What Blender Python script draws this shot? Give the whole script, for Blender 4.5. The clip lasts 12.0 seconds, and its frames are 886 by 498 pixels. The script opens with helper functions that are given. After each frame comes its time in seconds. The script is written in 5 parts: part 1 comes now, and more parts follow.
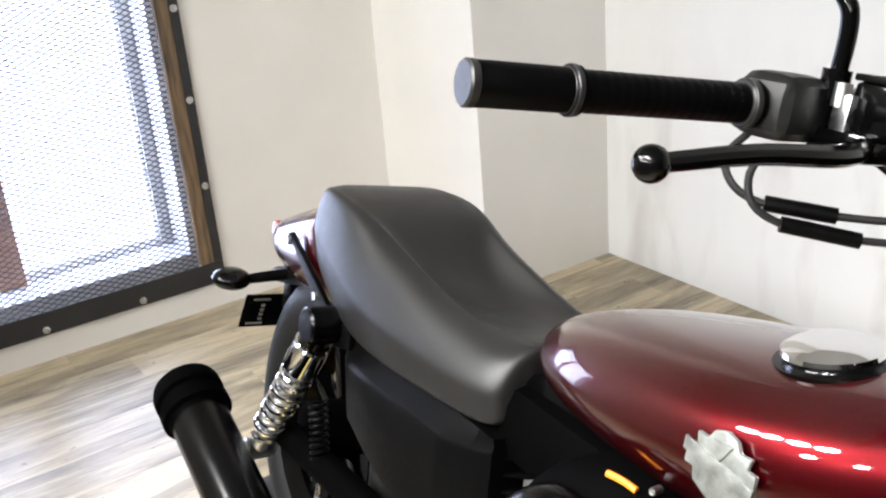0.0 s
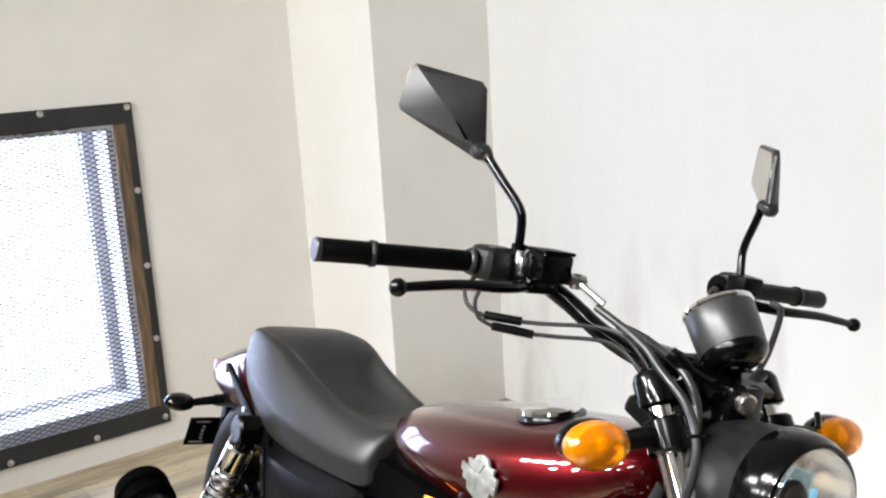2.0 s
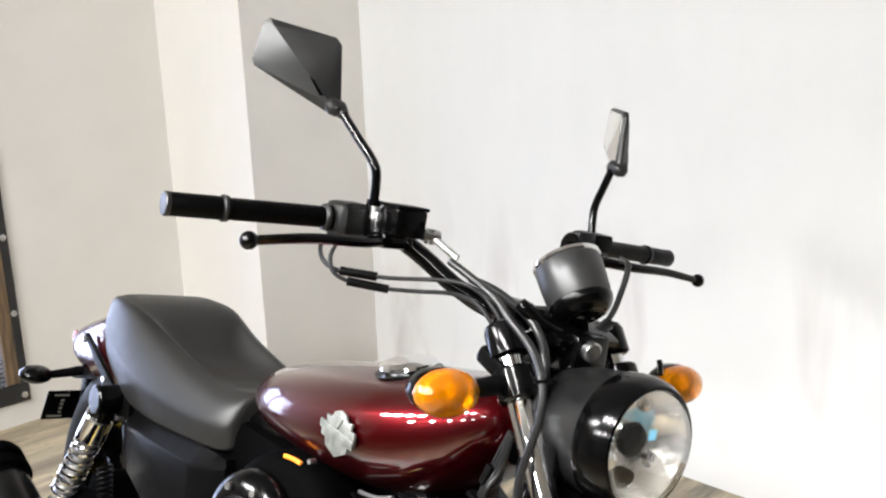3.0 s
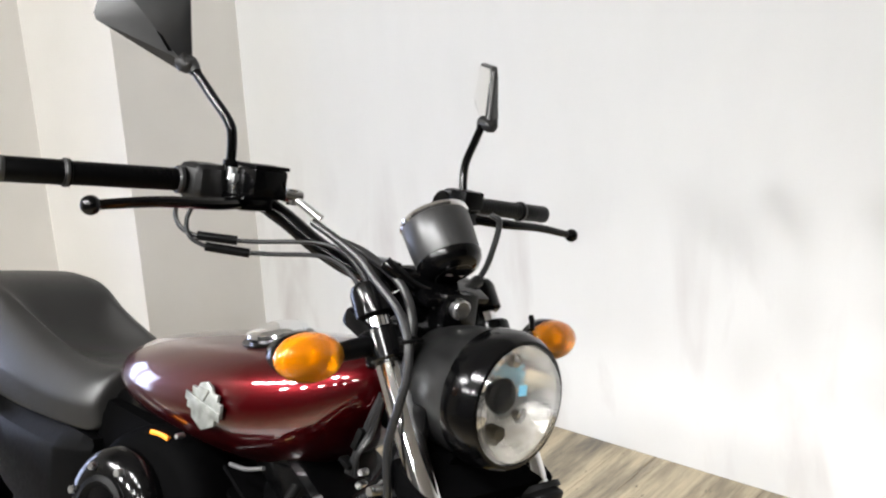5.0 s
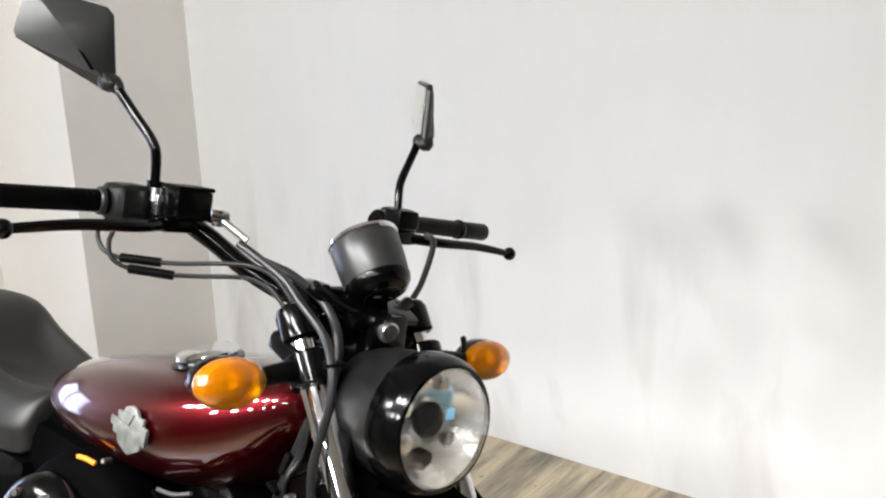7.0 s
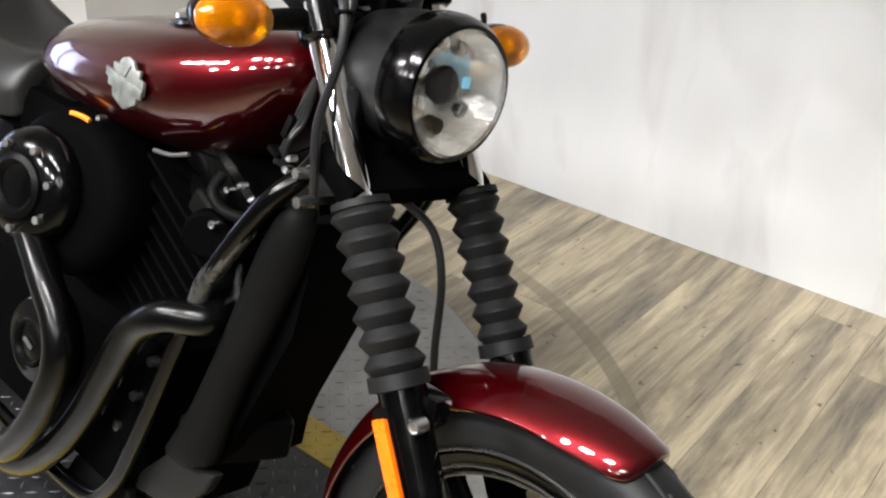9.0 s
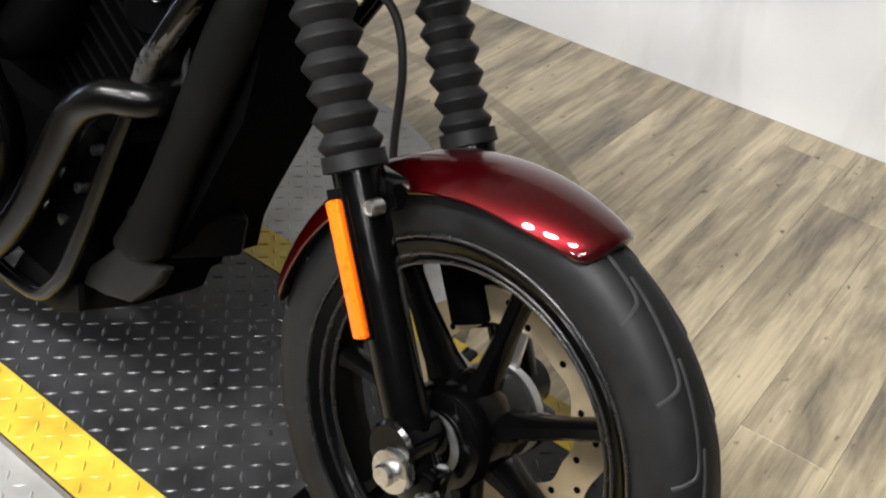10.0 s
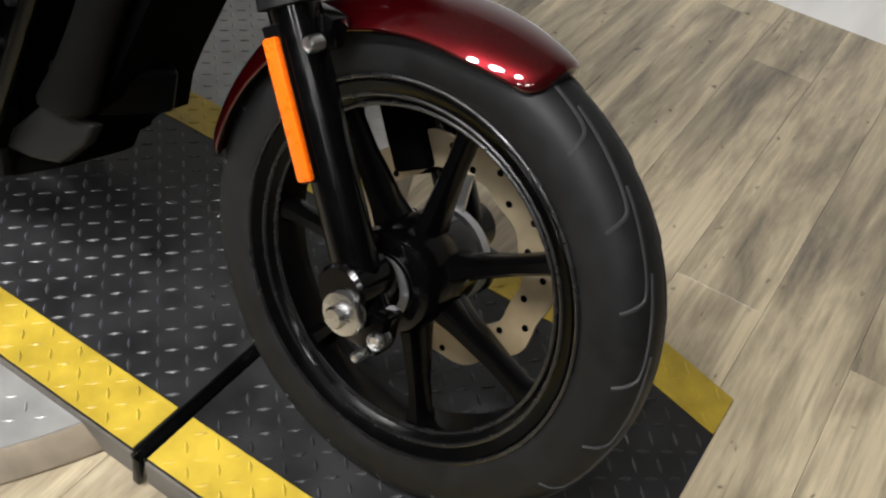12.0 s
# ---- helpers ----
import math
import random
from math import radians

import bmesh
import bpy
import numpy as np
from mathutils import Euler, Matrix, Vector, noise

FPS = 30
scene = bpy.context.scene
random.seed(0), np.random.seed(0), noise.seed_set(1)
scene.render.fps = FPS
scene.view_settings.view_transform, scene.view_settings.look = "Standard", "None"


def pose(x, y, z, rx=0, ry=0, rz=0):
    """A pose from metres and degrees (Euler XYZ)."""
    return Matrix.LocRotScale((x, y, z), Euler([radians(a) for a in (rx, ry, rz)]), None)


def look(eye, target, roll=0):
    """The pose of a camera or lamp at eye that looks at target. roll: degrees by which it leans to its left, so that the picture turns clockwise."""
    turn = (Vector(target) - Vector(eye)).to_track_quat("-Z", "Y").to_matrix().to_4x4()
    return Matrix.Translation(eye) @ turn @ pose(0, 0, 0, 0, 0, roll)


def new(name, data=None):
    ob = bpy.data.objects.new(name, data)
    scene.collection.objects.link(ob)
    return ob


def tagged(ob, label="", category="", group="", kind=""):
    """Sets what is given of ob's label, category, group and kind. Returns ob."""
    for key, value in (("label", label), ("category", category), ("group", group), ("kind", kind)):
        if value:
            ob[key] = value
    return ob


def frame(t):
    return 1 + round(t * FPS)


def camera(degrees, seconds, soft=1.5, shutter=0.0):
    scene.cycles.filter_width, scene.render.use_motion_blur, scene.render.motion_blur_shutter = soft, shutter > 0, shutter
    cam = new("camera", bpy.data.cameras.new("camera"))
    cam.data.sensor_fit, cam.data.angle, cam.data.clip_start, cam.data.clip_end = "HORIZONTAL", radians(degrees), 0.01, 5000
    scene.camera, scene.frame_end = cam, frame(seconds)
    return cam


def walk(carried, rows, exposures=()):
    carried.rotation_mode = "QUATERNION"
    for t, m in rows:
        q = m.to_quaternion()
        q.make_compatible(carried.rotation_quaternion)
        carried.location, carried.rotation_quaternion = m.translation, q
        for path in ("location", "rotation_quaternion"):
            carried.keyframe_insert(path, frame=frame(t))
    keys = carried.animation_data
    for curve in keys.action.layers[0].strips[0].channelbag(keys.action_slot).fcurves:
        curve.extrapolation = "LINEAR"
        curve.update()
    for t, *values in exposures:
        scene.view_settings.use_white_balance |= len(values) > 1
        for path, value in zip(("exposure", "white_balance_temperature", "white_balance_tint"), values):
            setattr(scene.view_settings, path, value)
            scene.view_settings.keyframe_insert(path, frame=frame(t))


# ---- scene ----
cam = camera(49.0, 12.0, soft=2.2)
PATH = [
    (0, (1.316, -0.575, 1.248), (-0.245, 0.425, 0.499), -4.8),
    (0.5, (1.584, -0.542, 1.262), (-0.06, 0.333, 0.534), -1.3),
    (1, (1.707, -0.6, 1.31), (0.016, 0.301, 0.736), -4.8),
    (1.5, (1.777, -0.738, 1.355), (0.133, 0.307, 0.898), -6.1),
    (2, (1.839, -0.801, 1.357), (0.273, 0.368, 0.933), -3.5),
    (2.5, (1.857, -0.799, 1.351), (0.378, 0.478, 0.929), -3.2),
    (3, (1.872, -0.788, 1.329), (0.472, 0.558, 0.85), -2.2),
    (3.5, (1.882, -0.773, 1.31), (0.535, 0.604, 0.774), -2.7),
    (5.3, (1.88, -0.73, 1.308), (0.665, 0.765, 0.768), -2.3),
    (5.5, (1.88, -0.725, 1.314), (0.678, 0.783, 0.787), -2.2),
    (6, (1.891, -0.713, 1.317), (0.697, 0.804, 0.797), -2.1),
    (6.5, (1.898, -0.701, 1.32), (0.715, 0.821, 0.788), -1.8),
    (6.7, (1.909, -0.698, 1.322), (0.726, 0.827, 0.798), -2.0),
    (8.5, (1.881, -0.702, 1.223), (0.76, 0.728, 0.387), 0.8),
    (9, (1.881, -0.7, 1.184), (0.817, 0.69, 0.218), 2.9),
    (9.5, (1.885, -0.693, 1.145), (0.895, 0.66, 0.055), 3.9),
    (10, (1.89, -0.69, 1.093), (0.992, 0.624, -0.118), 5.9),
    (10.5, (1.894, -0.694, 1.053), (1.098, 0.601, -0.247), 7.3),
    (11, (1.899, -0.701, 1.018), (1.189, 0.579, -0.345), 8.9),
    (11.5, (1.897, -0.703, 0.995), (1.256, 0.567, -0.411), 9.7),
    (11.8, (1.89, -0.721, 1.026), (1.227, 0.572, -0.349), 8.9),
    (12, (1.892, -0.716, 1.047), (1.213, 0.571, -0.325), 8.2),
]
walk(cam, [(t, look(eye, target, roll)) for t, eye, target, roll in PATH],
     [(0.0, 0.60), (1.0, 0.52), (2.0, 0.58), (3.5, 0.55), (5.5, 0.42), (6.5, 0.36), (9.0, 0.18), (10.5, -0.16), (11.5, -0.46), (12.0, -0.54)])

# ---- world and lights ----
world = bpy.data.worlds.new("world")
scene.world = world
world.use_nodes = True
wn = world.node_tree.nodes
sky = wn.new("ShaderNodeTexSky")
sky.sky_type, sky.sun_disc = "NISHITA", False
sky.sun_elevation, sky.sun_rotation = radians(35), radians(100)
world.node_tree.links.new(sky.outputs[0], wn["Background"].inputs[0])
wn["Background"].inputs[1].default_value = 0.1


def area_lamp(name, m, sx, sy, power, colour, spread=180):
    data = bpy.data.lights.new(name, "AREA")
    data.shape, data.size, data.size_y = "RECTANGLE", sx, sy
    data.energy, data.color, data.spread = power, colour, radians(spread)
    ob = new(name, data)
    ob.matrix_world = m
    return ob


# daylight in the window's opening
area_lamp("window_daylight", pose(-1.70, -0.2, 0.66, 0, -90, 0), 1.0, 1.0, 24, (0.60, 0.70, 1.0))


# ---- materials ----
def material(name, base, rough=0.5, metal=0.0, var=0.12, scale=30.0, bump=0.0, coat=0.0, stretch=(1, 1, 1), spec=0.5, rvar=0.08, dark=None, ior=1.5):
    m = bpy.data.materials.new(name)
    m.use_nodes = True
    nt = m.node_tree
    b = nt.nodes["Principled BSDF"]
    b.inputs["Metallic"].default_value = metal
    b.inputs["Specular IOR Level"].default_value = spec
    b.inputs["IOR"].default_value = ior
    b.inputs["Coat Weight"].default_value = coat
    b.inputs["Coat Roughness"].default_value = 0.03
    tc = nt.nodes.new("ShaderNodeTexCoord")
    mp = nt.nodes.new("ShaderNodeMapping")
    mp.inputs["Scale"].default_value = stretch
    nt.links.new(tc.outputs["Object"], mp.inputs[0])
    n1 = nt.nodes.new("ShaderNodeTexNoise")
    n1.inputs["Scale"].default_value, n1.inputs["Detail"].default_value = scale, 5
    n2 = nt.nodes.new("ShaderNodeTexNoise")
    n2.inputs["Scale"].default_value, n2.inputs["Detail"].default_value = scale / 9, 3
    add = nt.nodes.new("ShaderNodeMath")
    add.operation = "ADD"
    for n, k in ((n1, 0), (n2, 1)):
        nt.links.new(mp.outputs[0], n.inputs["Vector"])
        nt.links.new(n.outputs["Fac"], add.inputs[k])
    mr = nt.nodes.new("ShaderNodeMapRange")
    mr.inputs["From Min"].default_value, mr.inputs["From Max"].default_value = 0.7, 1.3
    nt.links.new(add.outputs[0], mr.inputs[0])
    mix = nt.nodes.new("ShaderNodeMix")
    mix.data_type = "RGBA"
    lo = dark or tuple(c * (1 - var) for c in base)
    hi = tuple(min(1, c * (1 + var * 0.6)) for c in base)
    mix.inputs[6].default_value, mix.inputs[7].default_value = (*lo, 1), (*hi, 1)
    nt.links.new(mr.outputs[0], mix.inputs[0])
    nt.links.new(mix.outputs[2], b.inputs["Base Color"])
    rr = nt.nodes.new("ShaderNodeMapRange")
    rr.inputs["To Min"].default_value, rr.inputs["To Max"].default_value = max(0.02, rough - rvar), min(1, rough + rvar)
    nt.links.new(mr.outputs[0], rr.inputs[0])
    nt.links.new(rr.outputs[0], b.inputs["Roughness"])
    if bump:
        bp = nt.nodes.new("ShaderNodeBump")
        bp.inputs["Strength"].default_value, bp.inputs["Distance"].default_value = bump, 0.002
        nt.links.new(n1.outputs["Fac"], bp.inputs["Height"])
        nt.links.new(bp.outputs[0], b.inputs["Normal"])
    return m


def glow(name, colour, strength):
    m = bpy.data.materials.new(name)
    m.use_nodes = True
    nt = m.node_tree
    nt.nodes.remove(nt.nodes["Principled BSDF"])
    e = nt.nodes.new("ShaderNodeEmission")
    e.inputs[0].default_value, e.inputs[1].default_value = (*colour, 1), strength
    nt.links.new(e.outputs[0], nt.nodes["Material Output"].inputs[0])
    return m


def glass(name, colour, rough=0.02, ior=1.45):
    m = material(name, colour, rough, 0, 0.02, 8, rvar=0.0)
    b = m.node_tree.nodes["Principled BSDF"]
    b.inputs["Transmission Weight"].default_value, b.inputs["IOR"].default_value = 1.0, ior
    return m


FLOOR_Z = -0.05


def plank_material():
    m = material("oak_vinyl", (0.40, 0.31, 0.185), 0.33, 0, 0.1, 22, 0.05, stretch=(6, 0.22, 1), rvar=0.06)
    nt = m.node_tree
    b, tc = nt.nodes["Principled BSDF"], nt.nodes["Texture Coordinate"]
    info = nt.nodes.new("ShaderNodeObjectInfo")
    off = nt.nodes.new("ShaderNodeVectorMath")
    off.operation = "SCALE"
    nt.links.new(info.outputs["Random"], off.inputs["Scale"])
    off.inputs[0].default_value = (37, 53, 11)
    vec = nt.nodes.new("ShaderNodeVectorMath")
    nt.links.new(tc.outputs["Object"], vec.inputs[0])
    nt.links.new(off.outputs[0], vec.inputs[1])
    mp = nt.nodes["Mapping"]
    nt.links.new(vec.outputs[0], mp.inputs[0])
    # broad dark smoky streaks along the board
    mp2 = nt.nodes.new("ShaderNodeMapping")
    mp2.inputs["Scale"].default_value = (9, 1.3, 1)
    nt.links.new(vec.outputs[0], mp2.inputs[0])
    n = nt.nodes.new("ShaderNodeTexNoise")
    n.inputs["Scale"].default_value, n.inputs["Detail"].default_value, n.inputs["Roughness"].default_value = 1.3, 9, 0.66
    n.inputs["Distortion"].default_value = 0.3
    nt.links.new(mp2.outputs[0], n.inputs["Vector"])
    ramp = nt.nodes.new("ShaderNodeValToRGB")
    ramp.color_ramp.elements[0].position, ramp.color_ramp.elements[0].color = 0.33, (0.125, 0.108, 0.084, 1)
    ramp.color_ramp.elements[1].position, ramp.color_ramp.elements[1].color = 0.58, (0.50, 0.42, 0.285, 1)
    mid = ramp.color_ramp.elements.new(0.47)
    mid.color = (0.32, 0.265, 0.18, 1)
    nt.links.new(n.outputs["Fac"], ramp.inputs[0])
    tone = nt.nodes.new("ShaderNodeMapRange")
    tone.inputs["To Min"].default_value, tone.inputs["To Max"].default_value = 0.90, 1.10
    nt.links.new(info.outputs["Random"], tone.inputs[0])
    mul = nt.nodes.new("ShaderNodeMix")
    mul.data_type, mul.blend_type = "RGBA", "MULTIPLY"
    mul.inputs[0].default_value = 1.0
    nt.links.new(ramp.outputs[0], mul.inputs[6])
    nt.links.new(tone.outputs[0], mul.inputs[7])
    fine = nt.nodes.new("ShaderNodeMix")
    fine.data_type, fine.blend_type = "RGBA", "MULTIPLY"
    fine.inputs[0].default_value = 0.45
    grain = nt.nodes.new("ShaderNodeMapRange")
    grain.inputs["From Min"].default_value, grain.inputs["From Max"].default_value = 0.3, 0.6
    grain.inputs["To Min"].default_value, grain.inputs["To Max"].default_value = 0.5, 1.1
    nt.links.new(nt.nodes["Noise Texture"].outputs["Fac"], grain.inputs[0])
    nt.links.new(mul.outputs[2], fine.inputs[6])
    nt.links.new(grain.outputs[0], fine.inputs[7])
    # worn ring scuffed into the floor round the turntable
    geo = nt.nodes.new("ShaderNodeNewGeometry")
    dist = nt.nodes.new("ShaderNodeVectorMath")
    dist.operation = "DISTANCE"
    dist.inputs[1].default_value = (0.45, 0.06, FLOOR_Z)
    nt.links.new(geo.outputs["Position"], dist.inputs[0])
    band = nt.nodes.new("ShaderNodeMath")
    band.operation = "COMPARE"
    band.inputs[1].default_value, band.inputs[2].default_value = 1.085, 0.02
    nt.links.new(dist.outputs["Value"], band.inputs[0])
    part_of = nt.nodes.new("ShaderNodeMath")
    part_of.operation = "MULTIPLY"
    nt.links.new(band.outputs[0], part_of.inputs[0])
    nt.links.new(n.outputs["Fac"], part_of.inputs[1])
    wear = nt.nodes.new("ShaderNodeMix")
    wear.data_type = "RGBA"
    wear.inputs[7].default_value = (0.15, 0.12, 0.078, 1)
    nt.links.new(part_of.outputs[0], wear.inputs[0])
    # sparse small dark knots and specks
    sp = nt.nodes.new("ShaderNodeTexNoise")
    sp.inputs["Scale"].default_value, sp.inputs["Detail"].default_value = 34, 2
    mp3 = nt.nodes.new("ShaderNodeMapping")
    mp3.inputs["Scale"].default_value = (1.5, 0.8, 1)
    nt.links.new(vec.outputs[0], mp3.inputs[0])
    nt.links.new(mp3.outputs[0], sp.inputs["Vector"])
    spots = nt.nodes.new("ShaderNodeMapRange")
    spots.inputs["From Min"].default_value, spots.inputs["From Max"].default_value = 0.70, 0.76
    spots.inputs["To Max"].default_value = 0.75
    nt.links.new(sp.outputs["Fac"], spots.inputs[0])
    knots = nt.nodes.new("ShaderNodeMix")
    knots.data_type = "RGBA"
    knots.inputs[7].default_value = (0.022, 0.018, 0.013, 1)
    nt.links.new(spots.outputs[0], knots.inputs[0])
    nt.links.new(fine.outputs[2], knots.inputs[6])
    nt.links.new(knots.outputs[2], wear.inputs[6])
    nt.links.new(wear.outputs[2], b.inputs["Base Color"])
    return m


M_PLANK = plank_material()
M_GROOVE = material("plank_joint", (0.06, 0.045, 0.03), 0.8)


def scuffed_wall():
    """White paint with faint upright grey smears low on the wall."""
    m = material("white_wall_paint", (0.76, 0.76, 0.755), 0.6, 0, 0.025, 11, 0.03, stretch=(1, 1, 0.35))
    nt = m.node_tree
    b = nt.nodes["Principled BSDF"]
    clean = b.inputs["Base Color"].links[0].from_socket
    geo = nt.nodes.new("ShaderNodeNewGeometry")
    mp = nt.nodes.new("ShaderNodeMapping")
    mp.inputs["Scale"].default_value = (5.5, 5.5, 1.5)
    nt.links.new(geo.outputs["Position"], mp.inputs[0])
    n = nt.nodes.new("ShaderNodeTexNoise")
    n.inputs["Scale"].default_value, n.inputs["Detail"].default_value, n.inputs["Distortion"].default_value = 1.0, 4, 0.5
    nt.links.new(mp.outputs[0], n.inputs["Vector"])
    smear = nt.nodes.new("ShaderNodeMapRange")
    smear.inputs["From Min"].default_value, smear.inputs["From Max"].default_value = 0.50, 0.72
    nt.links.new(n.outputs["Fac"], smear.inputs[0])
    sep = nt.nodes.new("ShaderNodeSeparateXYZ")
    nt.links.new(geo.outputs["Position"], sep.inputs[0])
    low = nt.nodes.new("ShaderNodeMapRange")
    low.inputs["From Min"].default_value, low.inputs["From Max"].default_value = 0.75, 0.45
    low.inputs["To Max"].default_value = 0.6
    nt.links.new(sep.outputs["Z"], low.inputs[0])
    mul = nt.nodes.new("ShaderNodeMath")
    mul.operation = "MULTIPLY"
    nt.links.new(smear.outputs[0], mul.inputs[0])
    nt.links.new(low.outputs[0], mul.inputs[1])
    mix = nt.nodes.new("ShaderNodeMix")
    mix.data_type = "RGBA"
    mix.inputs[7].default_value = (0.50, 0.465, 0.46, 1)
    nt.links.new(mul.outputs[0], mix.inputs[0])
    nt.links.new(clean, mix.inputs[6])
    nt.links.new(mix.outputs[2], b.inputs["Base Color"])
    return m


M_WALL = scuffed_wall()
M_CREAM = material("cream_wall_paint", (0.79, 0.77, 0.735), 0.6, 0, 0.05, 4, 0.03)
M_CEIL = material("ceiling_paint", (0.60, 0.60, 0.59), 0.7, 0, 0.03, 4)
# for the unseen walls: dark so that gloss surfaces reflect less light
M_BACK = material("dark_reflection_wall", (0.13, 0.128, 0.124), 0.6, 0, 0.1, 5, 0.03)
M_STEEL_BLK = material("black_painted_steel", (0.022, 0.022, 0.023), 0.45, 0, 0.3, 25, 0.05)
M_MESH = material("expanded_steel", (0.05, 0.05, 0.06), 0.45, 0.3, 0.3, 60)
M_WOOD = material("raw_timber", (0.20, 0.13, 0.07), 0.7, 0, 0.55, 14, 0.2, stretch=(6, 6, 0.6), dark=(0.035, 0.028, 0.02))
M_MULL = material("brown_mullion", (0.58, 0.30, 0.17), 0.6, 0, 0.25, 12)
M_REVEAL = material("reveal_paint", (0.60, 0.60, 0.59), 0.6, 0, 0.2, 9)
M_BOLT = material("zinc_bolt", (0.62, 0.62, 0.62), 0.3, 1.0, 0.1, 40)
M_DAY = glow("daylight_sky", (0.70, 0.76, 1.0), 2.7)
M_DPLATE = material("dark_diamond_plate", (0.016, 0.016, 0.0168), 0.40, 0.0, 0.6, 14, 0.15, spec=0.35, rvar=0.16)
M_DLUG = material("worn_plate_lug", (0.075, 0.076, 0.080), 0.36, 0.6, 0.85, 5, rvar=0.14)
M_RIMPLATE = material("worn_brown_steel", (0.19, 0.155, 0.11), 0.45, 0.3, 0.45, 22, 0.2)
M_GPLATE = material("grey_diamond_plate", (0.34, 0.335, 0.32), 0.42, 0.3, 0.25, 16, 0.05)
M_TAPE = material("yellow_paint", (0.46, 0.325, 0.03), 0.42, 0, 0.4, 18, 0.1)
M_RED = material("dark_candy_red", (0.058, 0.0006, 0.0020), 0.30, 0.8, 0.10, 900, coat=1.0, rvar=0.0, spec=0.15)
M_RED.node_tree.nodes["Principled BSDF"].inputs["Coat IOR"].default_value = 1.62
M_SEAT = material("black_vinyl", (0.011, 0.0108, 0.0105), 0.42, 0, 0.2, 220, 0.12, rvar=0.05, spec=0.38)
M_SATIN = material("satin_black_plastic", (0.0018, 0.0018, 0.0019), 0.36, 0, 0.2, 120, 0.08, spec=0.25, ior=1.22)
M_GLOSS = material("gloss_black", (0.001, 0.001, 0.0011), 0.15, 0, 0.2, 60, spec=0.22)
M_DARK = material("black_cast_metal", (0.0010, 0.0010, 0.0011), 0.7, 0.0, 0.3, 70, 0.0, spec=0.2, ior=1.1)
M_RUBBER = material("tyre_rubber", (0.0065, 0.0066, 0.0070), 0.55, 0, 0.35, 60, 0.1, spec=0.22)
M_GAITER = material("gaiter_rubber", (0.0065, 0.0065, 0.0067), 0.55, 0, 0.2, 60, 0.04, spec=0.16)
M_GRIP = material("grip_rubber", (0.0009, 0.0009, 0.001), 0.4, 0, 0.2, 90, 0.2, spec=0.3, ior=1.2)
M_CHROME = material("chrome", (0.86, 0.86, 0.87), 0.07, 1.0, 0.03, 20, rvar=0.03)
M_ALU = material("cast_aluminium", (0.55, 0.55, 0.55), 0.33, 1.0, 0.15, 50)
M_DISC = material("brake_disc_steel", (0.36, 0.29, 0.19), 0.38, 0.6, 0.2, 40)
M_PIPE = material("black_exhaust_coating", (0.0012, 0.0012, 0.0013), 0.24, 0.0, 0.2, 20, spec=0.45, rvar=0.02, ior=1.32)
M_AMBER = material("amber_lens", (1.0, 0.285, 0.0), 0.06, 0, 0.06, 75, 1.0, coat=0.15, rvar=0.02, spec=0.4)
M_AMBER.node_tree.nodes["Principled BSDF"].inputs["Transmission Weight"].default_value = 0.72
M_DULL = material("dull_bare_metal", (0.12, 0.12, 0.122), 0.45, 0.6, 0.2, 60)
M_WHEEL = material("wheel_black", (0.0012, 0.0012, 0.0013), 0.2, 0, 0.2, 60, spec=0.2, ior=1.3)
M_ORANGE = material("orange_mark", (0.75, 0.22, 0.01), 0.4, 0, 0.1, 50)
M_AMBERBACK = material("amber_reflector_lens", (0.85, 0.13, 0.003), 0.3, 0, 0.08, 200, 0.1)
M_LENS = glass("headlamp_glass", (1, 1, 1))
M_REFL = material("lamp_reflector", (0.85, 0.84, 0.81), 0.12, 0.87, 0.25, 55, 1.0)
M_MIRROR = material("mirror_glass", (0.9, 0.9, 0.9), 0.02, 1.0, 0.01, 4, rvar=0.0)
M_EMBLEM = material("pewter_emblem", (0.27, 0.28, 0.265), 0.38, 0.6, 0.5, 70, 0.7)
M_CABLE = material("black_cable_sheath", (0.009, 0.009, 0.0094), 0.38, 0, 0.15, 50, spec=0.35)
M_RADI = material("grey_radiator_shroud", (0.0034, 0.0034, 0.0033), 0.5, 0, 0.18, 90, 0.05, spec=0.2, ior=1.2)
M_COVER = material("satin_cover_black", (0.0045, 0.0045, 0.0046), 0.42, 0, 0.2, 120, 0.06, spec=0.3)
M_SCOOP = material("grey_plastic_scoop", (0.0085, 0.0085, 0.0082), 0.5, 0, 0.2, 60, 0.05, spec=0.15)
M_WRAP = material("scuffed_label_wrap", (0.03, 0.03, 0.028), 0.3, 0.0, 0.8, 90, 0.4, dark=(0.006, 0.006, 0.006))
M_RIM = material("rim_edge_black", (0.006, 0.006, 0.0064), 0.25, 0, 0.2, 60, spec=0.6)
# paler than the tyre: the glint on groove edges is put into the colour
M_TREAD = material("groove_edge_glint", (0.026, 0.026, 0.027), 0.6, 0, 0.3, 80, spec=0.3)
M_SHELL = material("satin_shell_black", (0.013, 0.013, 0.0133), 0.40, 0, 0.2, 140, 0.08, spec=0.5)
M_EDGE = material("dirty_grey_edging", (0.12, 0.11, 0.095), 0.55, 0, 0.4, 18, 0.1, dark=(0.06, 0.053, 0.045))
M_LABEL = material("pale_label", (0.16, 0.155, 0.14), 0.5, 0, 0.1, 60)
M_BLUE = material("blue_lamp_tint", (0.16, 0.45, 0.62), 0.3, 0, 0.1, 40)


# ---- shape helpers ----
def V(*p):
    return Vector(p)


